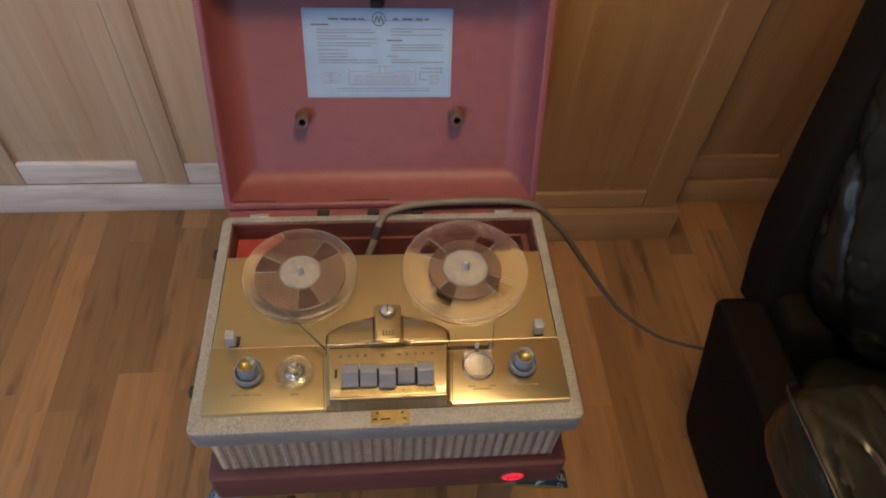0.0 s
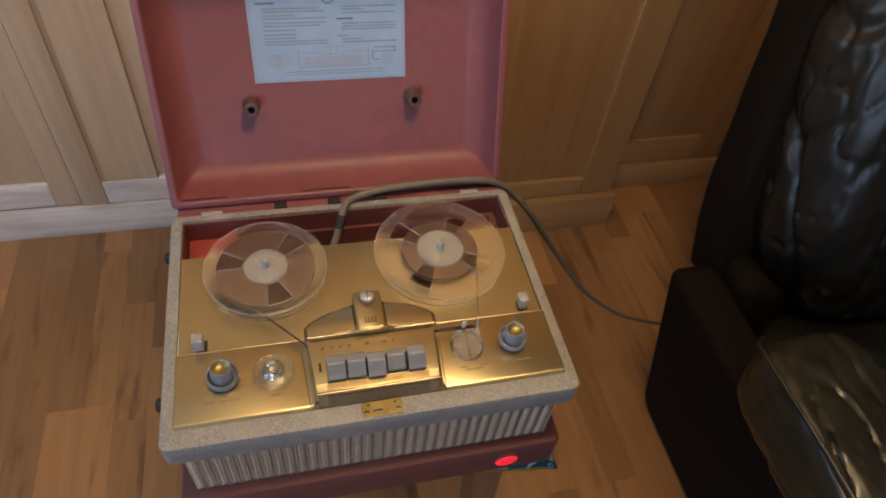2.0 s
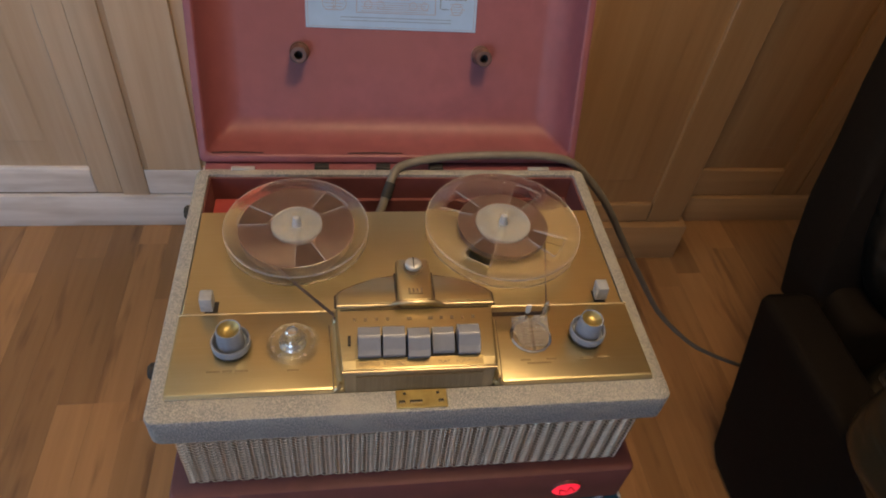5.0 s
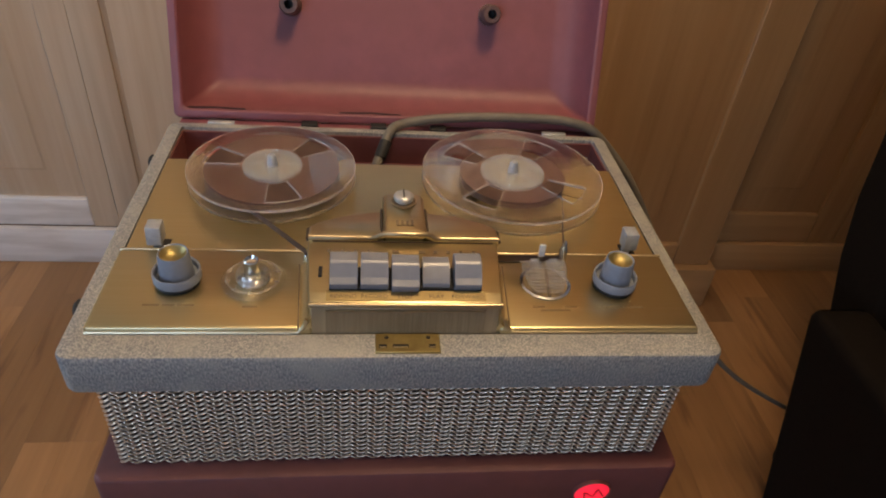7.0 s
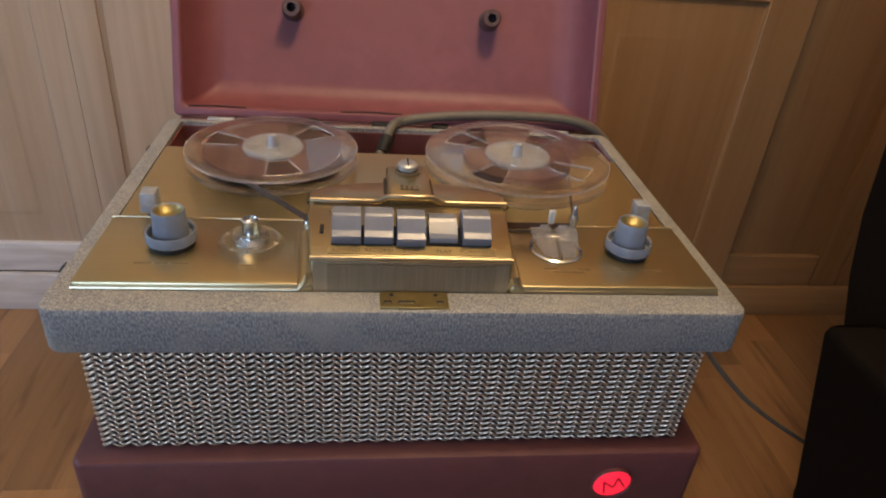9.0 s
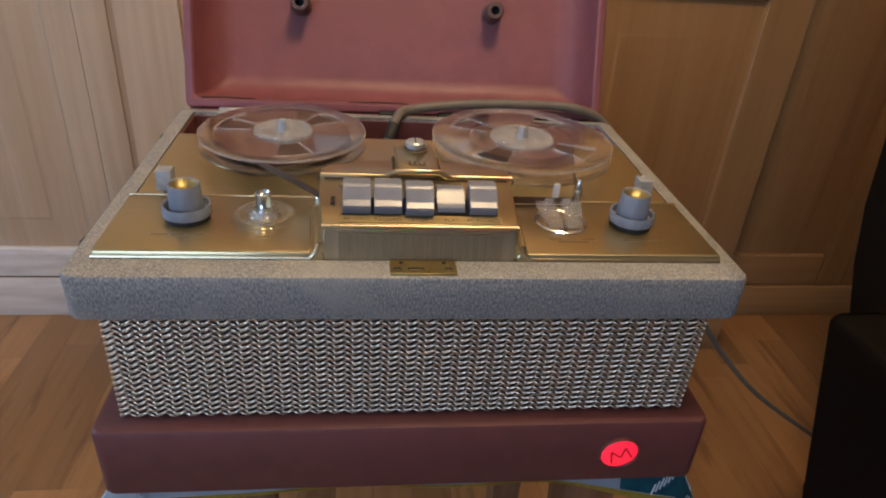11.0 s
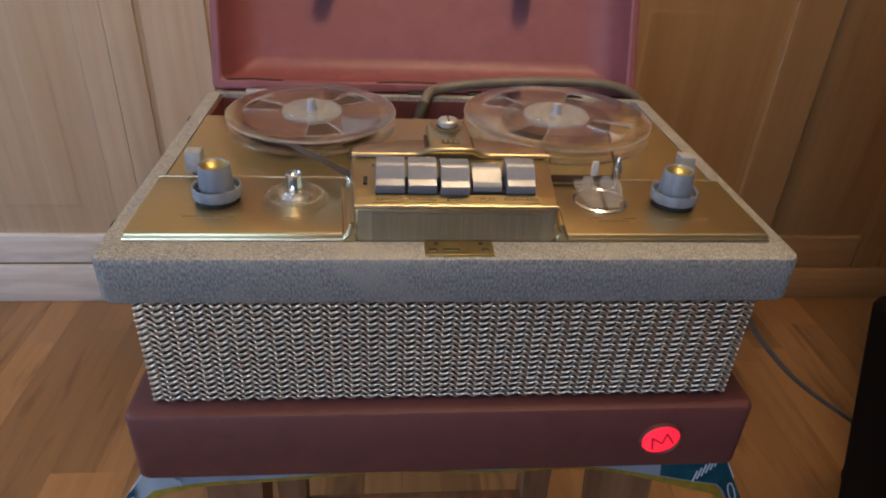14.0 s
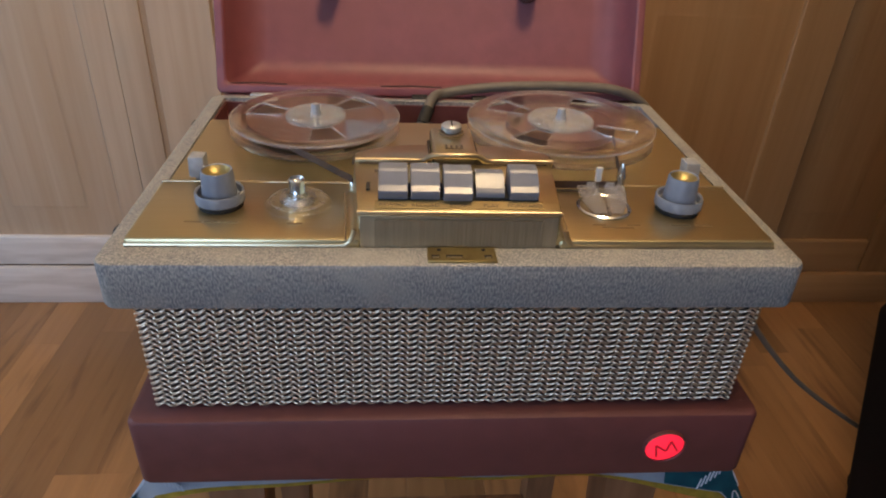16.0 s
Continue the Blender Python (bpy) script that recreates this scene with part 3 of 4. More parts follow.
for i, w in enumerate((3, 3, 3, 3, 0, 5, 0, 5, 3, 3, 2, 3)):
    if w:
        x = -0.060 + i * 0.0104
        part("badge_mark", box(x - w * .0005, x + w * .0005, 0.079, 0.0825, slope(0.079), slope(0.0825) + 0.0003), M_ENGRAVE, console, "", False)

# head cover
outline = [(-0.077, 0.097), (0.077, 0.097), (0.0775, 0.112), (0.072, 0.1185), (0.058, 0.127), (0.040, 0.134), (0.021, 0.138),
           (-0.021, 0.138), (-0.040, 0.134), (-0.058, 0.127), (-0.072, 0.1185), (-0.0775, 0.112)]
cover = part("head_cover", prism_z(outline, T + 0.0005, T + 0.0345, 0.0035, 4), M_GOLD, rec, "arched gold head cover")
for v in cover.data.vertices:
    if v.co.z > T + 0.02:
        v.co.z -= 0.11 * max(0.0, v.co.y - 0.1)
grow = lambda k, z: [Vector((x * (1 + k / 0.077), 0.1 + (y - 0.1) * (1 + k / 0.038), z - 0.09 * max(0.0, y - 0.1))) for x, y in outline[1:] + outline[:1]]
part("cover_seam", tube(grow(0.0008, T + 0.0300), 0.0014, 6), M_SEAM, cover, "dark brown seam")
rim_line = [(-0.0765, 0.0), (-0.029, 0.0), (-0.0235, 0.0006), (-0.0205, 0.0030), (-0.0165, 0.0052), (0.0165, 0.0052), (0.0205, 0.0030), (0.0235, 0.0006), (0.029, 0.0), (0.0765, 0.0)]
part("cover_edge", tube([Vector((x, 0.0962 - dz * 0.25, T + 0.0331 + dz)) for x, dz in rim_line], 0.0027, 10), M_GOLD_EDGE, cover, "rolled bright front rim")
blk = part("centre_block", slab(-0.0172, 0.0172, 0.0945, 0.152, T + 0.0005, T + 0.0401, 0.004, 0.003), M_GOLD, cover)
part("block_seam", tube([Vector((-0.0188, 0.100, T + 0.0335)), Vector((-0.0186, 0.137, T + 0.0330)), Vector((-0.0180, 0.1525, T + 0.001)), Vector((0.0180, 0.1525, T + 0.001)), Vector((0.0186, 0.137, T + 0.0330)), Vector((0.0188, 0.100, T + 0.0335))], 0.0012, 6), M_SEAM, blk)
part("badge_mark", box(-0.007, 0.007, 0.104, 0.105, T + 0.0400, T + 0.0405), M_ENGRAVE, blk)
for s in (-1, 1):
    part("badge_mark", box(s * 0.006 - 0.001, s * 0.006 + 0.001, 0.104, 0.112, T + 0.0400, T + 0.0405), M_ENGRAVE, blk)
    part("badge_mark", box(s * 0.002 - 0.001, s * 0.002 + 0.001, 0.106, 0.111, T + 0.0400, T + 0.0405), M_ENGRAVE, blk)
screw = part("thumb_screw", lathe([(0, T + 0.0398), (0.0062, T + 0.0398), (0.0062, T + 0.0423), (0.0084, T + 0.0433), (0.0084, T + 0.0463), (0.007, T + 0.0478), (0.004, T + 0.0483), (0, T + 0.0481)],
                                  (0, 0.139, 0), 28), M_SCREW, cover, "slotted grey metal thumb screw")
part("screw_collar", lathe([(0, T + 0.0399), (0.0104, T + 0.0399), (0.0104, T + 0.0411), (0, T + 0.0411)], (0, 0.139, 0), 28), M_ENGRAVE, screw)
part("screw_slot", box(-0.0006, 0.0006, 0.132, 0.146, T + 0.0473, T + 0.0484), M_BLACK, screw)
part("tape_guide", lathe([(0, 0), (0.0024, 0), (0.0024, 0.010), (0.0015, 0.012), (0, 0.012)], (-0.0795, 0.098, T + 0.002), 16), M_CHROME, cover)


def knob(x, y):
    k = part("knob", lathe([(0, T + 0.0090), (0.0160, T + 0.0090), (0.0179, T + 0.0104), (0.0179, T + 0.0176), (0.0173, T + 0.0184), (0.0161, T + 0.0176),
                            (0.0153, T + 0.013), (0.0128, T + 0.012), (0.0115, T + 0.0332), (0.0109, T + 0.0345), (0.0098, T + 0.0338)], (x, y, 0), 40),
             M_KNOB, rec, "blue-grey double knob with a brass cup")
    part("knob_cap", lathe([(0.0099, T + 0.0338), (0.0068, T + 0.0300), (0.003, T + 0.0285), (0, T + 0.0287)], (x, y, 0), 28), M_CUP, k, "dished brass cap")
    part("knob_skirt", lathe([(0, T + 0.0055), (0.0162, T + 0.0055), (0.0162, T + 0.0094), (0, T + 0.0094)], (x, y, 0), 32), M_BLACK, k)


knob(-0.1750, 0.0728)
knob(0.1735, 0.0718)

# tone dial on the left plate, level dome on the right plate
dial = part("dial", lathe([(0.0245, T + 0.0062), (0.0247, T + 0.0078), (0.0236, T + 0.0088), (0.0205, T + 0.0104), (0.0200, T + 0.0112), (0.0135, T + 0.0132), (0.0130, T + 0.0146), (0.0075, T + 0.0172), (0.0075, T + 0.0062)],
                          (-0.1185, 0.0738, 0), 48), M_SMOKE, rec, "clear plastic stepped dial")
part("dial_hub", lathe([(0.0128, T + 0.0062), (0.0128, T + 0.0085), (0.0085, T + 0.0120), (0.0062, T + 0.0150), (0.0060, T + 0.0268), (0.0050, T + 0.0278), (0.0038, T + 0.0255), (0, T + 0.0250)],
                       (-0.1185, 0.0738, 0), 28), M_CHROME, dial, "chrome hub")
part("dial_ring", lathe([(0.0205, T + 0.0102), (0.0209, T + 0.0110), (0.0200, T + 0.0114), (0.0196, T + 0.0106)], (-0.1185, 0.0738, 0), 48), M_RIM, dial)
for i in range(10):
    a = 2 * math.pi * i / 10
    part("dial_tick", box(-0.0004, 0.0004, 0.017, 0.0215, 0, 0.0004), M_CHROME, dial, "", False).data.transform(pose(-0.1185, 0.0738, T + 0.0104, 0, 0, math.degrees(a)))
MX, MY = 0.1158, 0.0735
meter = part("level_window", lathe([(0.0212, T + 0.006), (0.0212, T + 0.0072), (0.0196, T + 0.0082), (0.0182, T + 0.0072), (0.0182, T + 0.006)], (MX, MY, 0), 40), M_CHROME, rec,
             "round clear ribbed level window with a chrome bezel")
part("window_base", lathe([(0, T + 0.0062), (0.0182, T + 0.0062), (0.0182, T + 0.0068), (0, T + 0.0068)], (MX, MY, 0), 32), M_DULL, meter)
fan_out = lambda q: 0.0085 + 0.0105 * math.sin(math.pi * 0.5 * min(1.0, 0.15 + q))
fan = loops([([(MX - fan_out(q), T + 0.0066 + 0.0085 * q), (MX + fan_out(q), T + 0.0066 + 0.0085 * q), (MX + fan_out(q), T + 0.0078 + 0.0085 * q), (MX - fan_out(q), T + 0.0078 + 0.0085 * q)], MY - 0.0150 + 0.0300 * q)
             for q in (i / 8 for i in range(9))], True, True, lambda a, b, c: Vector((a, c, b)))
part("ribbed_lens", fan, M_DARKLENS, meter, "clear ribbed lens")
for i in range(10):
    q = 0.04 + 0.94 * i / 9
    for sx in (-1, 1):
        x0, x1 = sorted((MX + sx * 0.0016, MX + sx * fan_out(q)))
        part("rib", box(x0, x1, MY - 0.0150 + 0.0300 * q, MY - 0.0137 + 0.0300 * q, T + 0.0078 + 0.0085 * q, T + 0.0091 + 0.0085 * q, 0.0003, 1), M_RIBS, meter)
part("centre_rib", tube([Vector((MX, MY - 0.016, T + 0.0088)), Vector((MX, MY + 0.015, T + 0.0172))], 0.0013, 6), M_DARKLENS, meter)
for dx in (-0.0115, 0.0035):
    part("prong", box(MX + dx, MX + dx + 0.0075, MY + 0.0135, MY + 0.0160, T + 0.010, T + 0.0205, 0.0008, 1), M_RIBS, meter)
part("needle", box(MX - 0.0008, MX + 0.0008, MY - 0.0185, MY - 0.0095, T + 0.0070, T + 0.0105), M_SMOKE, meter)
part("guide_post", lathe([(0, T + 0.006), (0.0036, T + 0.006), (0.0036, T + 0.021), (0.0042, T + 0.0235), (0.0012, T + 0.0345), (0, T + 0.0350)], (0.1330, 0.0945, 0), 20), M_CHROME, rec,
     "pointed chrome tape guide")
part("white_post", box(0.1120, 0.1172, 0.0925, 0.0955, T + 0.0185, T + 0.0310, 0.0008, 1), M_WHITE, rec, "small white plastic post")
part("post_stem", box(0.1132, 0.1160, 0.0930, 0.0950, T + 0.005, T + 0.0188), M_ENGRAVE, rec)
part("tape_slot", box(0.079, 0.131, 0.1005, 0.104, T + 0.0055, T + 0.0066), M_BLACK, rec)


def rocker(x, y):
    bm = box(-0.0062, 0.0062, -0.0065, 0.0075, 0.0080, 0.0245, 0.0014, 2)
    for v in bm.verts:
        v.co.y += 0.12 * (v.co.z - 0.017)
    bm.transform(pose(x, y, T, 0))
    r = part("rocker", bm, M_TAB, rec, "pale grey rocker tab")
    part("rocker_stem", box(x - 0.0030, x + 0.0030, y - 0.001, y + 0.005, T + 0.0004, T + 0.0084), M_TAB, r)
    part("rocker_slot", box(x - 0.0040, x + 0.0085, y - 0.004, y + 0.012, T + 0.0004, T + 0.0009), M_BLACK, r)


rocker(-0.2025, 0.1215)
rocker(0.2020, 0.1235)

# engraved captions, too small to read
for x0, x1, y in ((-0.195, -0.183, 0.0445), (-0.181, -0.172, 0.0445), (-0.170, -0.158, 0.0445), (-0.123, -0.112, 0.043), (0.100, 0.110, 0.044), (0.126, 0.136, 0.044), (0.106, 0.130, 0.040),
                  (0.160, 0.174, 0.044), (0.179, 0.191, 0.044)):
    part("caption", box(x0, x1, y, y + 0.0022, T + 0.0058, T + 0.0062), M_CAPTION, rec, "faint brown engraved caption", False)

# brass hasp plate
hasp = part("hasp_plate", box(-0.0238, 0.0238, 0.0022, 0.0205, T - 0.0005, T + 0.0012, 0.0004, 1), M_HASP, rec, "tarnished brass lock plate on the front rim")
part("hasp_lip", box(-0.0238, 0.0238, 0.0012, 0.0026, T - 0.003, T + 0.0015, 0.0004, 1), M_BRASS, hasp)
for x0, x1 in ((-0.0205, -0.0160), (-0.0105, 0.0), (0.0160, 0.0200)):
    part("lock_slot", box(x0 - 0.0005, x1 + 0.0005, 0.0062, 0.0094, T + 0.0010, T + 0.0015), M_BLACK, hasp)
    part("slot_edge", box(x0, x1, 0.0061, 0.0069, T + 0.0010, T + 0.0019, 0.0002, 1), M_GOLD_EDGE, hasp)
for x in (-0.0155, 0.0155):
    part("screw", lathe([(0, T + 0.0012), (0.0016, T + 0.0012), (0.0011, T + 0.0018), (0, T + 0.0019)], (x, 0.0165, 0), 12), M_BLACK, hasp)

# rubber feet on the side, hinges at the back
side = Matrix.Rotation(radians(-90), 3, "Y")
for y in (0.064, 0.285):
    part("side_foot", lathe([(0, 0), (0.0085, 0), (0.0085, 0.006), (0.006, 0.0085), (0, 0.009)], (-0.2440, y, T - 0.016), 20, axis=side), M_BLACK, rec, "dark rubber foot")
for x in (-0.19, 0.185):
    part("hinge", box(x - 0.014, x + 0.014, 0.3435, 0.3500, T - 0.001, T + 0.0018, 0.0008, 1), M_SCREW, rec, "nickel hinge")
for x in (-0.095, -0.018, 0.05):
    part("hinge_gap", box(x - 0.009, x + 0.009, 0.3475, 0.3580, T - 0.007, T + 0.0010, 0.001, 1), M_BLACK, rec, "", False)
part("hinge_strip", box(-0.238, 0.236, 0.3472, 0.3700, T - 0.016, T - 0.0065, 0.002, 2), M_LINING, rec, "maroon vinyl hinge strip")

# spindles
for x in (-0.1195, 0.1115):
    part("spindle", lathe([(0, T), (0.0050, T), (0.0050, T + 0.0262), (0.0040, T + 0.0275), (0.0040, T + 0.0325), (0.0030, T + 0.034), (0, T + 0.0343)], (x, 0.222, 0), 20), M_TAB, rec, "grey metal spindle")

# ---- lid ----
LEAN_A = radians(20)
LO = Vector((-0.0025, 0.363, T - 0.004))
LID_IN = 0.0660
UP, DEEP = Vector((0, math.sin(LEAN_A), math.cos(LEAN_A))), Vector((0, math.cos(LEAN_A), -math.sin(LEAN_A)))


def on_lid(u, v, w):
    return LO + Vector((u, 0, 0)) + v * UP + w * DEEP


LH, LIN = 0.346, LID_IN
lo = lambda i: round_rect(-0.2420 + i, 0.2420 - i, i, LH - i, 0.007)
lid = part("lid", loops([(lo(0.006), 0.078), (lo(0.0), 0.072), (lo(0), 0.003), (lo(0.001), 0.0008), (lo(0.003), 0.0), (lo(0.0085), 0.0), (lo(0.0105), 0.002)], True, False, on_lid),
           M_LINING, rec, "open maroon vinyl lid leaning back")
part("lining", loops([(lo(0.0102), 0.0015), (lo(0.0115), 0.012), (lo(0.0135), 0.030), (lo(0.019), 0.047), (lo(0.027), 0.058), (lo(0.034), 0.0632), (lo(0.044), LIN)], False, True, on_lid), M_LINING, lid,
     "dusty red lid lining with coved corners")
for u0, u1 in ((-0.230, -0.165), (-0.060, 0.010), (0.120, 0.200)):
    part("lining_gap", tube([on_lid(u0, 0.0112, 0.006), on_lid((u0 + u1) / 2, 0.0122, 0.006), on_lid(u1, 0.0112, 0.006)], 0.0008, 6), M_BLACK, lid)
LIDMAT = Matrix.Translation(LO) @ Matrix((( 1, 0, 0), (0, UP.y, -DEEP.y), (0, UP.z, -DEEP.z))).to_4x4()   # x, up the lid, out of the lid


def lid_box(u0, u1, v0, v1, w0, w1, bevel=0.0):
    """A box on the lid; w counts out from its lining."""
    bm = box(u0, u1, v0, v1, -LID_IN + w0, -LID_IN + w1, bevel, 1)
    bm.transform(LIDMAT)
    return bm


for u, v in ((-0.1185, 0.1265), (0.1155, 0.1280)):
    bm = lathe([(0.0125, 0), (0.0125, 0.004), (0.0108, 0.006), (0.0108, 0.026), (0.0096, 0.028), (0.0052, 0.028), (0.0045, 0.014), (0, 0.014)], (u, v, -LID_IN), 24)
    bm.transform(LIDMAT)
    post = part("reel_post", bm, M_POST, lid, "dull brown plastic post with a dark hole")
    bm = lathe([(0.0050, 0.0272), (0.0046, 0.0145), (0, 0.0142)], (u, v, -LID_IN), 16)
    bm.transform(LIDMAT)
    part("post_hole", bm, M_BLACK, post)

PU0, PU1, PV0, PV1 = -0.1095, 0.1065, 0.1565, 0.2870
sheet = part("instruction_sheet", lid_box(PU0, PU1, PV0, PV1, 0.0004, 0.0012), M_PAPER, lid, "pale blue printed instruction sheet", False)


def mark(u0, u1, v0, v1, mat, name="print_line"):
    part(name, lid_box(u0, u1, v0, v1, 0.0011, 0.0015), mat, sheet, "", False)


random.seed(4)
W_, H_ = PU1 - PU0, PV1 - PV0
fu = lambda a: PU0 + a * W_
fv = lambda b: PV1 - b * H_
for a, b in ((0.17, 0.235), (0.25, 0.31), (0.315, 0.36), (0.37, 0.41), (0.60, 0.635), (0.66, 0.73), (0.75, 0.80), (0.81, 0.84)):
    mark(fu(a), fu(b), fv(0.125), fv(0.105), M_INK, "heading_bar")
mark(fu(0.27), fu(0.46), fv(0.131), fv(0.127), M_INK, "heading_rule")
mark(fu(0.545), fu(0.83), fv(0.131), fv(0.127), M_INK, "heading_rule")
bm = lathe([(0.0100, 0.0011), (0.0100, 0.0016), (0.0086, 0.0016), (0.0086, 0.0011)], (fu(0.505), fv(0.115), -LID_IN), 28)
bm.transform(LIDMAT)
part("round_badge", bm, M_INK, sheet, "", False)
for du, ang in ((-0.0045, -20), (-0.0015, 20), (0.0015, -20), (0.0045, 20)):
    bm = box(-0.0009, 0.0009, -0.0055, 0.0055, 0.0011, 0.0015)
    bm.transform(LIDMAT @ pose(fu(0.505) + du, fv(0.115), -LID_IN, 0, 0, ang))
    part("badge_stroke", bm, M_INK, sheet, "", False)
mark(fu(0.055), fu(0.17), fv(0.185), fv(0.168), M_INK, "print_title")
mark(fu(0.555), fu(0.66), fv(0.355), fv(0.338), M_INK, "print_title")
mark(fu(0.555), fu(0.63), fv(0.53), fv(0.515), M_INK_SOFT, "print_title")
for b in (0.225, 0.255, 0.295, 0.325, 0.37, 0.40, 0.445, 0.49, 0.525, 0.56, 0.59):
    mark(fu(0.09), fu(0.09 + random.choice((0.20, 0.36, 0.39, 0.40, 0.41))), fv(b + 0.012), fv(b), M_INK_SOFT)
for b in (0.215, 0.245, 0.28, 0.39, 0.42, 0.45, 0.555, 0.585):
    mark(fu(0.585), fu(0.585 + random.choice((0.14, 0.35, 0.36, 0.37))), fv(b + 0.012), fv(b), M_INK_SOFT)
for a, b, c, d in ((0.29, 0.295, 0.66, 0.85), (0.75, 0.755, 0.66, 0.85), (0.29, 0.755, 0.845, 0.852), (0.30, 0.44, 0.69, 0.697), (0.60, 0.745, 0.69, 0.697), (0.44, 0.60, 0.715, 0.722),
                   (0.50, 0.505, 0.62, 0.71), (0.54, 0.545, 0.62, 0.71), (0.46, 0.59, 0.635, 0.642), (0.78, 0.785, 0.68, 0.79), (0.79, 0.93, 0.655, 0.662), (0.93, 0.935, 0.655, 0.71),
                   (0.79, 0.93, 0.70, 0.706), (0.79, 0.83, 0.79, 0.797)):
    mark(fu(a), fu(b), fv(d), fv(c), M_INK if a > 0.77 else M_INK_RED, "diagram_line")
for a, b, c, d in ((0.11, 0.22, 0.71, 0.83), (0.32, 0.72, 0.75, 0.83), (0.84, 0.93, 0.74, 0.84)):
    for k in range(5):
        v = c + (d - c) * k / 4
        mark(fu(a + 0.01 * (k % 2)), fu(b - 0.012 * ((k + 1) % 3)), fv(v + 0.005), fv(v), M_INK_RED, "diagram_line")
for a, b, r in ((0.135, 0.77, 0.0085), (0.195, 0.77, 0.0085), (0.36, 0.775, 0.0050), (0.43, 0.775, 0.0050), (0.62, 0.775, 0.0050), (0.69, 0.775, 0.0050), (0.88, 0.79, 0.0075)):
    bm = lathe([(r, 0.0011), (r, 0.0015), (r - 0.0007, 0.0015), (r - 0.0007, 0.0011)], (fu(a), fv(b), -LID_IN), 24)
    bm.transform(LIDMAT)
    part("diagram_ring", bm, M_INK_RED, sheet, "", False)
for a, b, c, d in ((0.012, 0.988, 0.015, 0.019), (0.012, 0.988, 0.981, 0.985), (0.012, 0.015, 0.015, 0.985), (0.985, 0.988, 0.015, 0.985)):
    mark(fu(a), fu(b), fv(d), fv(c), M_INK_RED, "border_line")
for b in (0.89, 0.92):
    mark(fu(0.2), fu(0.85), fv(b + 0.008), fv(b), M_INK_SOFT)
part("lid_catch", lid_box(-0.012, 0.006, 0.2885, 0.300, 0.0, 0.012, 0.002), M_BLACK, lid, "small dark catch")

# glowing round badge lamp on the base
LX, LZ = 0.1730, T - 0.1685
fwd = Matrix.Rotation(radians(90), 3, "X")
OVAL = pose(LX, -0.008, LZ, 0, -22, 0) @ Matrix.Diagonal((1.14, 1, 1.06, 1))


def oval(bm):
    bm.transform(OVAL)
    return bm


badge = part("badge_lamp", oval(lathe([(0.0142, -0.001), (0.0142, 0.002), (0.0124, 0.0035), (0, 0.0042)], (0, 0, 0), 36, axis=fwd)), M_LAMP, rec, "glowing red oval badge lamp")
part("badge_ring", oval(lathe([(0.0154, -0.001), (0.0154, 0.003), (0.0148, 0.0038), (0.0140, 0.003), (0.0140, -0.001)], (0, 0, 0), 36, axis=fwd)), M_MAROON, badge)
for dx, dz, ang, half in ((-0.0066, 0.0, 10, 0.0062), (-0.0027, 0.0016, -32, 0.0050), (0.0027, 0.0016, 32, 0.0050), (0.0066, 0.0, -10, 0.0062)):
    bm = box(-0.0008, 0.0008, -0.0004, 0.0004, -half, half)
    bm.transform(OVAL @ pose(dx, -0.0042, dz, 0, ang, 0))
    part("badge_stroke", bm, M_REDDARK, badge, "", False)


# ---- reels ----
def sector_flange(r0, r1, R, windows, width, z0, z1, cx, cy, turn):
    """A flat disc with a round eye and wedge windows between r0 and r1."""
    bm = bmesh.new()
    seg = 96
    radii = [0.0065, r0, r1, R * 0.985, R]
    grid = {}
    for zi, z in enumerate((z0, z1)):
        for ri, r in enumerate(radii):
            for i in range(seg):
                a = 2 * math.pi * i / seg + radians(turn)
                grid[zi, ri, i] = bm.verts.new((cx + r * math.cos(a), cy + r * math.sin(a), z + (0.0006 if ri == 3 and zi else 0)))

    def is_open(ri, i):
        return ri == 1 and ((i + 0.5) * 360 / seg) % (360 / windows) < width
    for ri in range(len(radii) - 1):
        for i in range(seg):
            j = (i + 1) % seg
            if is_open(ri, i):
                for rr, flip in ((1, 0), (2, 1)):
                    bm.faces.new((grid[0, rr, i], grid[0, rr, j], grid[1, rr, j], grid[1, rr, i]))
                continue
            for zi in (0, 1):
                bm.faces.new((grid[zi, ri, i], grid[zi, ri, j], grid[zi, ri + 1, j], grid[zi, ri + 1, i]))
            if ri == 1:
                if is_open(1, (i - 1) % seg):
                    bm.faces.new((grid[0, 1, i], grid[0, 2, i], grid[1, 2, i], grid[1, 1, i]))
                if is_open(1, j):
                    bm.faces.new((grid[0, 1, j], grid[0, 2, j], grid[1, 2, j], grid[1, 1, j]))
    for rr in (0, len(radii) - 1):
        for i in range(seg):
            j = (i + 1) % seg
            bm.faces.new((grid[0, rr, i], grid[0, rr, j], grid[1, rr, j], grid[1, rr, i]))
    return bm


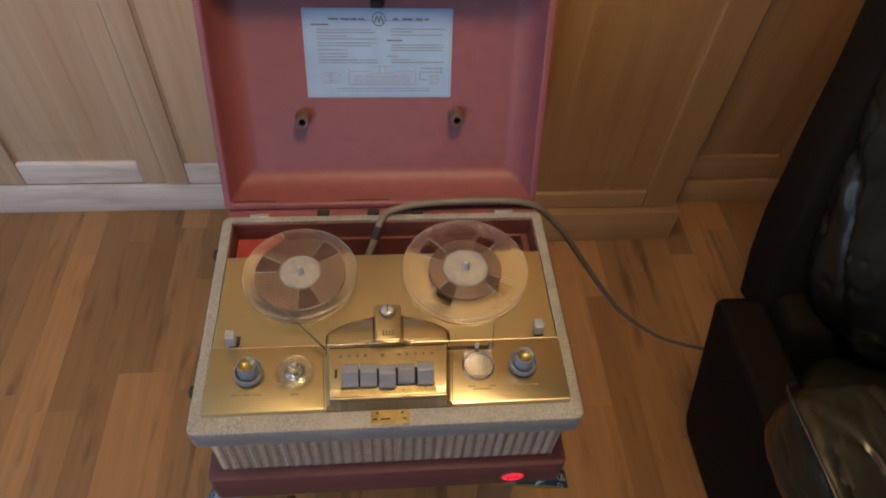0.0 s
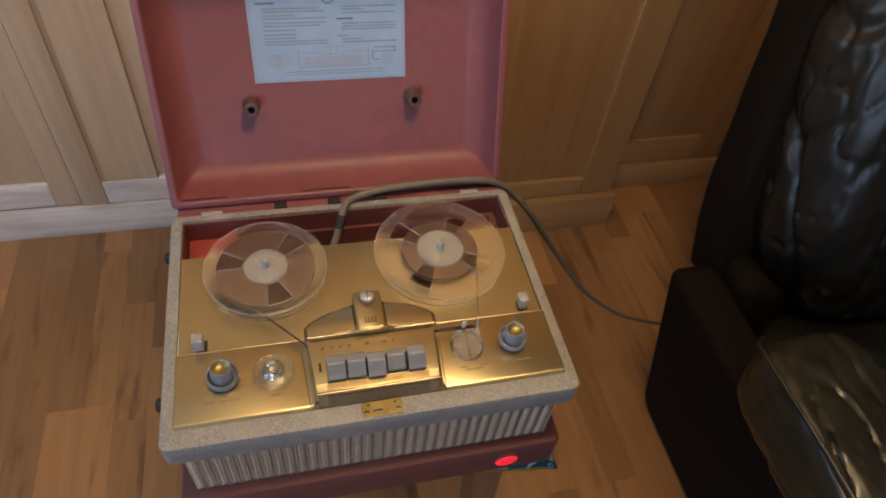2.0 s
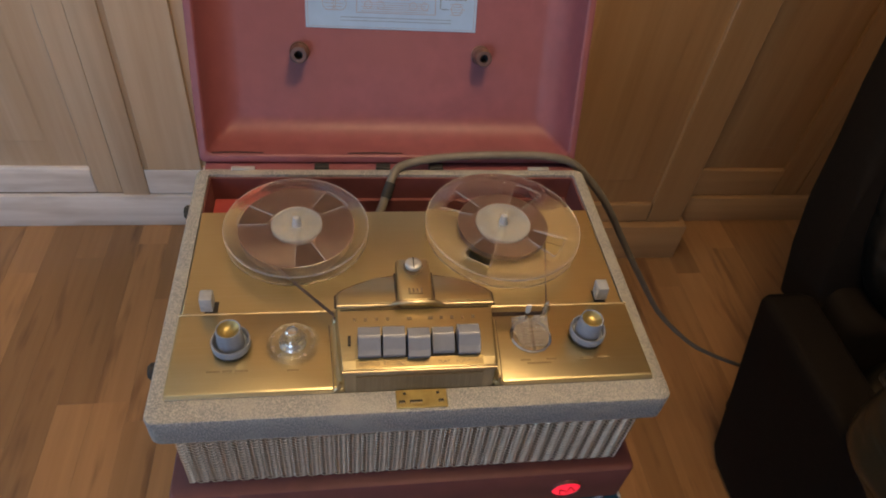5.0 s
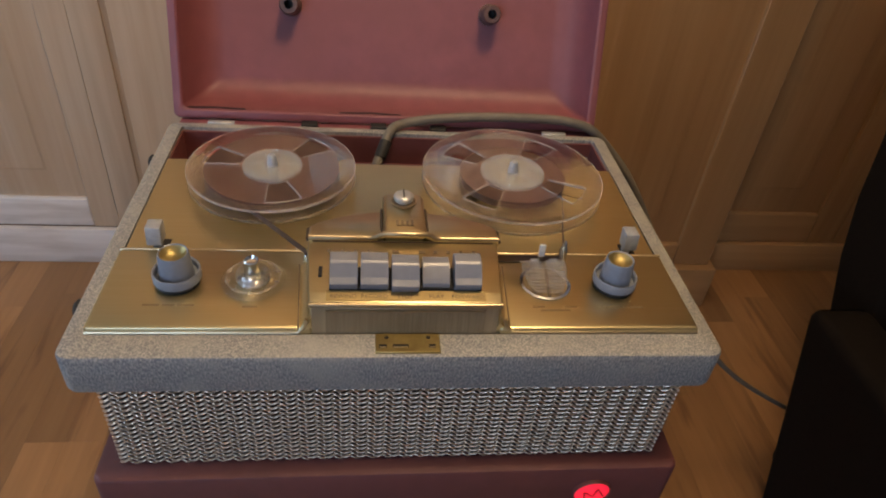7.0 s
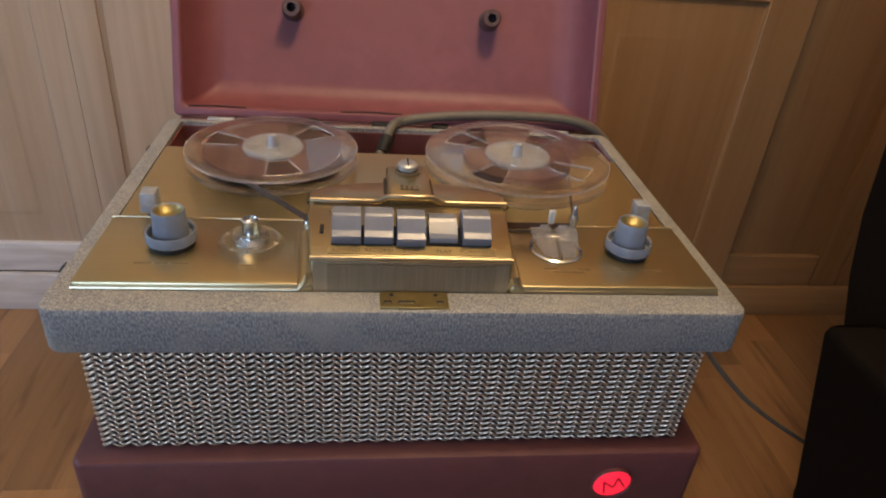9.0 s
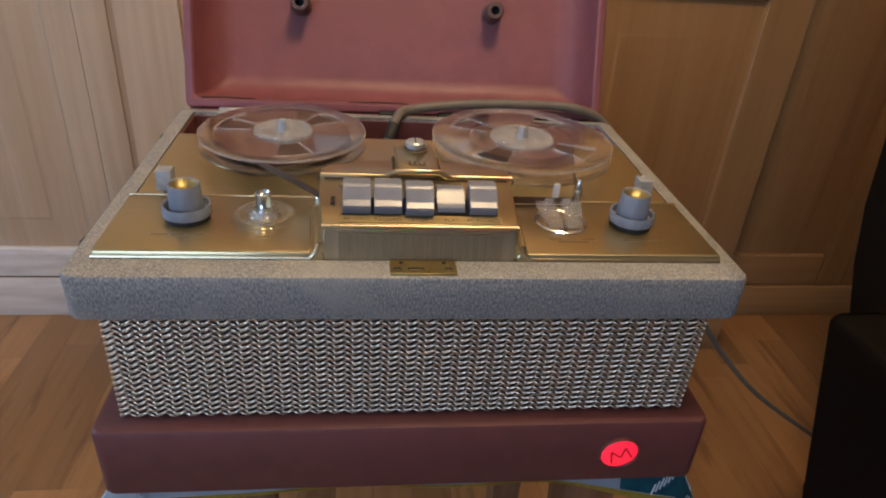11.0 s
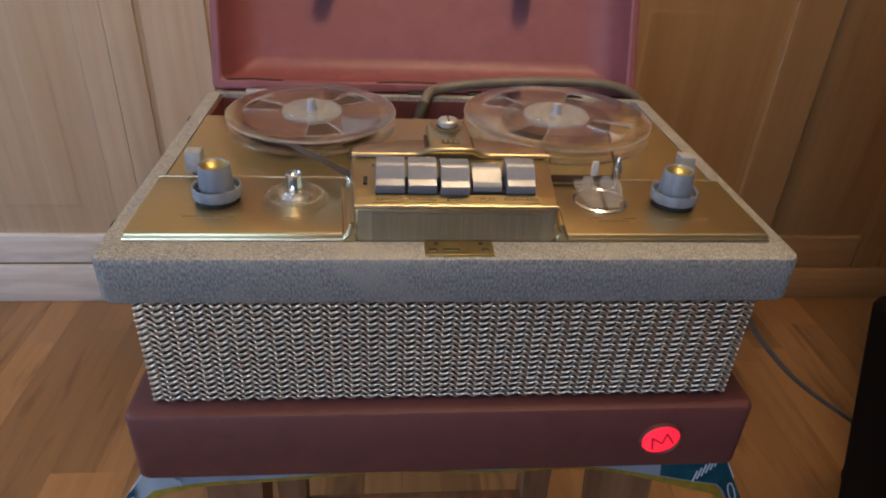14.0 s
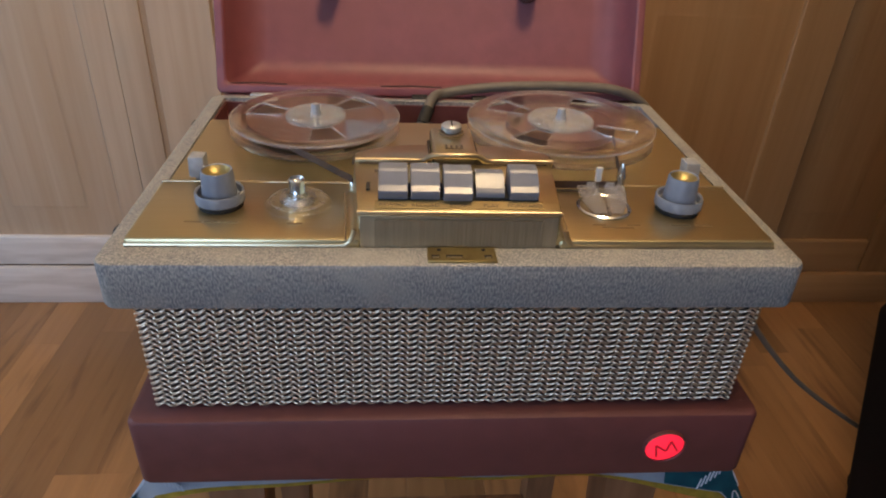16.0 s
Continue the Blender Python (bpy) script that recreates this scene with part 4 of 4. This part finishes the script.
def reel(cx, cy, R, pack, windows, width, turn, label):
    r = root("tape_reel", (cx, cy, T + 0.0006), label, "tape reel", "reels on the deck")
    for z0, z1 in ((T + 0.0100, T + 0.0114), (T + 0.0216, T + 0.0230)):
        part("flange", sector_flange(0.40 * R, 0.82 * R, R, windows, width, z0, z1, cx, cy, turn), M_CLEAR, r, "clear plastic flange with wedge windows").visible_shadow = False
        part("flange_rim", lathe([(R - 0.0007, z0), (R + 0.0003, z0), (R + 0.0003, z1 + 0.0003), (R - 0.0007, z1 + 0.0003), (R - 0.0007, z0)], (cx, cy, 0), 80), M_RIM if z0 > T + 0.02 else M_CLEAR, r)
    part("hub", lathe([(0.0062, T + 0.0007), (0.018, T + 0.0007), (0.018, T + 0.0098), (0.355 * R, T + 0.0115), (0.355 * R, T + 0.0238), (0.32 * R, T + 0.0246), (0.012, T + 0.0246), (0.0062, T + 0.0232),
                       (0.0062, T + 0.0007)], (cx, cy, 0), 48), M_HUB, r, "frosted clear plastic hub")
    for k in range(6):
        bm = box(-0.0008, 0.0008, 0.011, 0.32 * R, T + 0.0240, T + 0.0256, 0.0003, 1)
        bm.transform(pose(cx, cy, 0, 0, 0, turn + 60 * k))
        part("hub_rib", bm, M_RIM, r)
    part("hub_ring", lathe([(0.0085, T + 0.0244), (0.0085, T + 0.0258), (0.0105, T + 0.0258), (0.0105, T + 0.0244)], (cx, cy, 0), 32), M_RIM, r)
    part("hub_collar", lathe([(0.31 * R, T + 0.0244), (0.315 * R, T + 0.0256), (0.335 * R, T + 0.0256), (0.34 * R, T + 0.0244)], (cx, cy, 0), 48), M_RIM, r)
    for k in range(windows):
        for side in (0, width):
            bm = box(0.40 * R, 0.82 * R, -0.0004, 0.0004, T + 0.0218, T + 0.0236)
            bm.transform(pose(cx, cy, 0, 0, 0, turn + 360 / windows * k + side))
            part("window_edge", bm, M_RIM, r)
        arc = [radians(turn + 360 / windows * k + width * i / 8) for i in range(9)]
        part("window_edge", tube([Vector((cx + 0.82 * R * math.cos(a), cy + 0.82 * R * math.sin(a), T + 0.0228)) for a in arc], 0.0006, 6), M_RIM, r)
    part("tape_pack", lathe([(0.36 * R, T + 0.0128), (pack, T + 0.0128), (pack, T + 0.0200), (0.36 * R, T + 0.0200), (0.36 * R, T + 0.0128)], (cx, cy, 0), 80), M_TAPE, r, "wound brown magnetic tape")
    return r


reel(-0.1195, 0.222, 0.0775, 0.0625, 3, 30, 30, "clear plastic tape reel well filled with brown tape")
reel(0.1115, 0.222, 0.0885, 0.0520, 4, 28, 41, "large clear plastic tape reel with little brown tape")


tape = root("magnetic_tape", (0, 0.1, T), "brown magnetic tape stretched between the reels and the heads", "tape")
for pts in ([(-0.1365, 0.1618, 0.0165), (-0.0795, 0.100, 0.0150)], [(0.1360, 0.0985, 0.0150), (0.1560, 0.195, 0.0165)], [(-0.0795, 0.0955, 0.0150), (0.1345, 0.0955, 0.0150)]):
    bm = bmesh.new()
    (x0, y0, z0), (x1, y1, z1) = pts
    d = Vector((-(y1 - y0), x1 - x0, 0)).normalized() * 0.0002
    vs = []
    for s in (-1, 1):
        for x, y, z in pts:
            for hz in (-0.0031, 0.0031):
                vs.append(bm.verts.new((x + s * d.x, y + s * d.y, T + z + hz)))
    a, b, c, d2, e, f, g, h2 = vs
    for q in ((a, b, d2, c), (e, f, h2, g), (a, b, f, e), (c, d2, h2, g), (b, d2, h2, f), (a, c, g, e)):
        bm.faces.new(q)
    part("tape_run", bm, M_TAPE, tape, "", False)

# ---- mains cord ----
cord = root("power_cord", (0.3, 0.36, 0.0), "thick grey-brown power cord looped over the case to the floor", "cord")
run = [(-0.045, 0.268, T - 0.06), (-0.022, 0.30, T - 0.025), (-0.006, 0.332, T + 0.003), (0.010, 0.348, T + 0.006), (0.05, 0.356, T + 0.010), (0.11, 0.359, T + 0.013), (0.18, 0.359, T + 0.013), (0.212, 0.359, T + 0.009),
       (0.236, 0.360, T - 0.001), (0.262, 0.360, T - 0.025), (0.298, 0.353, T - 0.066), (0.353, 0.352, T - 0.152), (0.405, 0.352, T - 0.232), (0.468, 0.362, T - 0.325), (0.543, 0.375, T - 0.411), (0.618, 0.388, T - 0.482), (0.746, 0.421, T - 0.585),
       (0.90, 0.47, 0.13), (1.05, 0.52, 0.02), (1.2, 0.56, 0.0065)]
sheath = smooth_path(run, 8)
part("cord_sheath", tube(sheath, [0.0055 - 0.0013 * min(1.0, max(0.0, (T - 0.05 - p.z) / 0.35)) for p in sheath], 10), M_RUBBER, cord)
part("strain_relief", tube([Vector((-0.0165, 0.309, T - 0.016)), Vector((-0.0135, 0.3155, T - 0.010)), Vector((-0.010, 0.323, T - 0.004))], 0.0068, 12), M_BLACK, cord, "black cord clip")

# ---- stool and cloth ----
STOP_Z = T - 0.2065
stool = root("stool", (0, 0.17, 0), "brown wooden stool under a printed cloth", "stool")
part("seat", slab(-0.225, 0.225, 0.02, 0.33, STOP_Z - 0.024, STOP_Z - 0.002, 0.02, 0.006), M_STOOL, stool)
for sx in (-1, 1):
    for y0, y1 in ((0.045, 0.01), (0.30, 0.335)):
        bm = bmesh.new()
        sq = lambda cx, cy, h: [(cx - h, cy - h), (cx + h, cy - h), (cx + h, cy + h), (cx - h, cy + h)]
        bm = loops([(sq(sx * 0.192 - 0.006, y1, 0.018), FLOOR), (sq(sx * 0.176 - 0.006, y0, 0.024), STOP_Z - 0.023)], True, True)
        part("leg", bm, M_STOOL, stool, "", False)
for z in (0.16,):
    part("stretcher", box(-0.19, 0.19, 0.02, 0.044, z, z + 0.035, 0.003), M_STOOL, stool)
    part("stretcher", box(-0.19, 0.19, 0.302, 0.326, z, z + 0.035, 0.003), M_STOOL, stool)

cloth = root("table_cloth", (0, 0.17, STOP_Z), "teal and white printed cotton cloth with a yellow hem", "cloth")


def drape(u, v):
    """u, v from -1 to 1 over the cloth; the front and sides fold down, deepest at the corners."""
    x, y = 0.30 * u, 0.17 + 0.200 * v
    lx, ly = max(0.0, abs(x) - 0.243), max(0.0, abs(y - 0.17) - 0.167)
    f, g = ly / 0.033, lx / 0.057
    deep = 0.062 * max(0.0, (u - 0.3) / 0.7) ** 1.6 if u > 0 else 0.050 * abs(u) ** 3.5
    z = STOP_Z + 0.001 - f * (0.0025 + deep) - g * ((0.055 if u > 0 else 0.045) + 0.02 * abs(v)) * (1 - 0.6 * f if u > 0 else 1) - 0.012 * f * g
    px = math.copysign(min(abs(x), 0.243) + lx * (0.3 + 0.35 * max(0.0, min(1.0, -2.0 * v)) if x > 0 else 0.1 + 0.85 * max(0.0, min(1.0, (-v - 0.45) / 0.5))), x)
    py = 0.17 + math.copysign(min(abs(y - 0.17), 0.167) + ly * 0.22 - 0.02 * f * g, y - 0.17)
    z += 0.0025 * f * math.sin(u * 11 + v * 3) + 0.003 * g * math.sin(v * 12)
    return Vector((px, py, z))


def cloth_patch(u0, u1, v0, v1, n, mat, name, lift=0.0):
    bm = bmesh.new()
    g = [[bm.verts.new(drape(u0 + (u1 - u0) * i / n, v0 + (v1 - v0) * j / n) + Vector((0, -0.8 * lift, lift))) for j in range(n + 1)] for i in range(n + 1)]
    for i in range(n):
        for j in range(n):
            bm.faces.new((g[i][j], g[i + 1][j], g[i + 1][j + 1], g[i][j + 1]))
    bmesh.ops.solidify(bm, geom=bm.faces[:], thickness=0.0012)
    return part(name, bm, mat, cloth)


cloth_patch(-0.985, 0.985, -0.96, 0.96, 64, M_COTTON, "cloth_field")
for a, b, c, d in ((-1, 1, -1, -0.959), (-1, 1, 0.959, 1), (-1, -0.984, -0.96, 0.96), (0.984, 1, -0.96, 0.96)):
    cloth_patch(a, b, c, d, 40, M_HEM, "hem")
for su in (-1, 1):
    for a, b, c, d in ((0.62 if su > 0 else 0.87, 0.982, -0.957, -0.70), (0.84, 0.982, -0.3, 0.2)):
        cloth_patch(su * a, su * b, c, d, 10, M_TEAL, "printed_patch", 0.0018)

for su in (-1, 1):
    for cu, cv, ru, rv in ((0.90, -0.90, 0.035, 0.03), (0.87, -0.80, 0.030, 0.03), (0.93, -0.77, 0.022, 0.025), (0.88, -0.05, 0.035, 0.05), (0.90, 0.1, 0.03, 0.04)):
        ring = [drape(su * (cu + ru * math.cos(a)), cv + rv * math.sin(a)) + Vector((0, -0.0032, 0.0022)) for a in (2 * math.pi * k / 14 for k in range(15))]
        part("print_ring", tube(ring, 0.0006, 5, caps=False), M_COTTON, cloth)
    for k in range(9):
        p = [drape(su * (0.72 + 0.012 * k), -0.955 + 0.016 * k) + Vector((0, -0.0032, 0.0022)), drape(su * (0.73 + 0.012 * k), -0.90 + 0.016 * k) + Vector((0, -0.0032, 0.0022))]
        part("print_dash", tube(p, 0.0007, 5), M_COTTON, cloth)

# ---- recliner ----
rc = root("recliner", (1.0, 0.1, 0), "black leather recliner with creased padded back and piped seat", "recliner")
arm_prof = [(0.355, 0.552), (0.372, 0.535), (0.350, 0.04), (0.32, 0.0), (-0.55, 0.0), (-0.60, 0.05), (-0.60, 0.50), (-0.56, 0.552)]
for x0, lean_in in ((0.648, 0.21), (1.335, -0.21)):
    bm = prism_x(arm_prof, x0, x0 + 0.098, 0.018, 3)
    for v in bm.verts:
        v.co.x += (0.55 - v.co.z) * lean_in
    part("arm", bm, M_SUEDE, rc, "matt black arm")
part("frame", box(0.80, 1.28, -0.5, 0.3, 0.06, 0.36, 0.02), M_SUEDE, rc)
part("back_frame", box(0.770, 1.335, 0.27, 0.41, 0.1, 0.56, 0.03, 3), M_SUEDE, rc)


def cushion(name, size, m, mat, wrinkle, label, power=3.5, nu=48, nv=40):
    """A puffed block: a superellipsoid with folds drawn in by sines and noise."""
    bm = bmesh.new()
    sx, sy, sz = size
    res = bmesh.ops.create_uvsphere(bm, u_segments=nu, v_segments=nv, radius=1.0)
    for v in res["verts"]:
        d = v.co.normalized()
        k = (abs(d.x) ** power + abs(d.y) ** power + abs(d.z) ** power) ** (-1 / power)
        p = Vector((d.x * k * sx, d.y * k * sy, d.z * k * sz))
        f = noise.noise(Vector((p.x * 9, p.y * 9, p.z * 3.0))) + 0.5 * noise.noise(Vector((p.x * 22, p.y * 22, p.z * 7)))
        ridge = noise.noise(Vector((p.x * 11 + 3, p.y * 6, p.z * 4.5 + p.x * 5)))
        fine = noise.noise(Vector((p.x * 34 + p.z * 9, p.y * 34, p.z * 13)))
        sharp = noise.noise(Vector((p.x * 17 - p.z * 8, p.y * 13, p.z * 8 + p.x * 10)))
        p += d * wrinkle * (0.22 * fine + f * 0.55 - 0.55 * max(0.0, 1 - abs(ridge) * 9) - 0.25 * max(0.0, 1 - abs(sharp) * 12))
        v.co = p
    bm.transform(m)
    return part(name, bm, mat, rc, label)


cushion("seat_cushion", (0.28, 0.40, 0.085), pose(1.035, -0.12, 0.41, 3), M_LEATHER, 0.012, "piped black leather seat", 4, 80, 50)
cushion("backrest", (0.306, 0.135, 0.41), pose(1.085, 0.385, 0.87, -16), M_LEATHER, 0.018, "creased black leather backrest", 3.0, 200, 160)
shell = lambda z, w: [(-w, -0.085), (w, -0.085), (w, 0.02), (-w, 0.02)]
bm = loops([(shell(z, 0.318 - 0.055 * max(0.0, min(1.0, (z - 0.26) / 0.40)) ** 1.6 - 0.06 * max(0.0, (z - 0.66) / 0.12) ** 2), z) for z in (0.0, 0.1, 0.2, 0.3, 0.4, 0.5, 0.6, 0.68, 0.74, 0.78)], True, True)
bmesh.ops.bevel(bm, geom=[e for e in bm.edges if abs(e.verts[0].co.y - e.verts[1].co.y) < 1e-6 and abs(e.verts[0].co.z - e.verts[1].co.z) > 0.01], offset=0.02, segments=3, affect="EDGES", profile=0.5)
bm.transform(pose(1.072, 0.425, 0.475, -16))
part("back_shell", bm, M_SUEDE, rc, "matt black back shell")
for x, edge in ((0.714, 0.613), (1.425, 1.527)):
    cushion("armrest", (0.108, 0.335, 0.080), pose(x, -0.222, 0.628, -1), M_SEAT, 0.014, "glossy wrinkled black leather armrest pad", 5, 140, 90)
    part("piping", tube(smooth_path([(edge + (0.02 if edge < 1 else -0.02), 0.104, 0.692), (edge, 0.085, 0.699), (edge - 0.001, 0.0, 0.702), (edge, -0.12, 0.703), (edge, -0.5, 0.700)], 8), 0.0034, 8), M_LEATHER, rc)

# ---- floor planks ----
random.seed(11)
PW = 0.076
plank_meshes = {}


def plank_mesh(length):
    key = round(length, 2)
    if key not in plank_meshes:
        bm = box(-PW / 2 + 0.0001, PW / 2 - 0.0001, 0, key - 0.0002, -0.006, 0, 0.00015, 1)
        me = bpy.data.meshes.new("plank")
        bm.to_mesh(me)
        bm.free()
        me.materials.append(M_OAK)
        plank_meshes[key] = me
    return plank_meshes[key]


far = bmesh.new()
x = XL + PW / 2
while x < XR - PW / 2 + 0.001:
    y = YB
    first = True
    while y < 1.42:
        length = random.choice((0.35, 0.5, 0.6, 0.75, 0.9, 1.1)) - (random.choice((0.0, 0.1, 0.2)) if first else 0.0)
        first = False
        length = min(length, round(1.44 - y, 2))
        if y + length > 0.0 and -1.45 < x < 1.45:
            ob = new("plank", plank_mesh(length))
            ob.location = (x, y, FLOOR)
            ob.parent = floor
        else:
            box(x - PW / 2 + 0.0004, x + PW / 2 - 0.0004, y, y + length - 0.0008, FLOOR - 0.006, FLOOR, bm=far)
        y += length
    x += PW
tagged(part("planks", far, M_OAK, floor, "", False), "oak strip planks", "", "", "stuff")
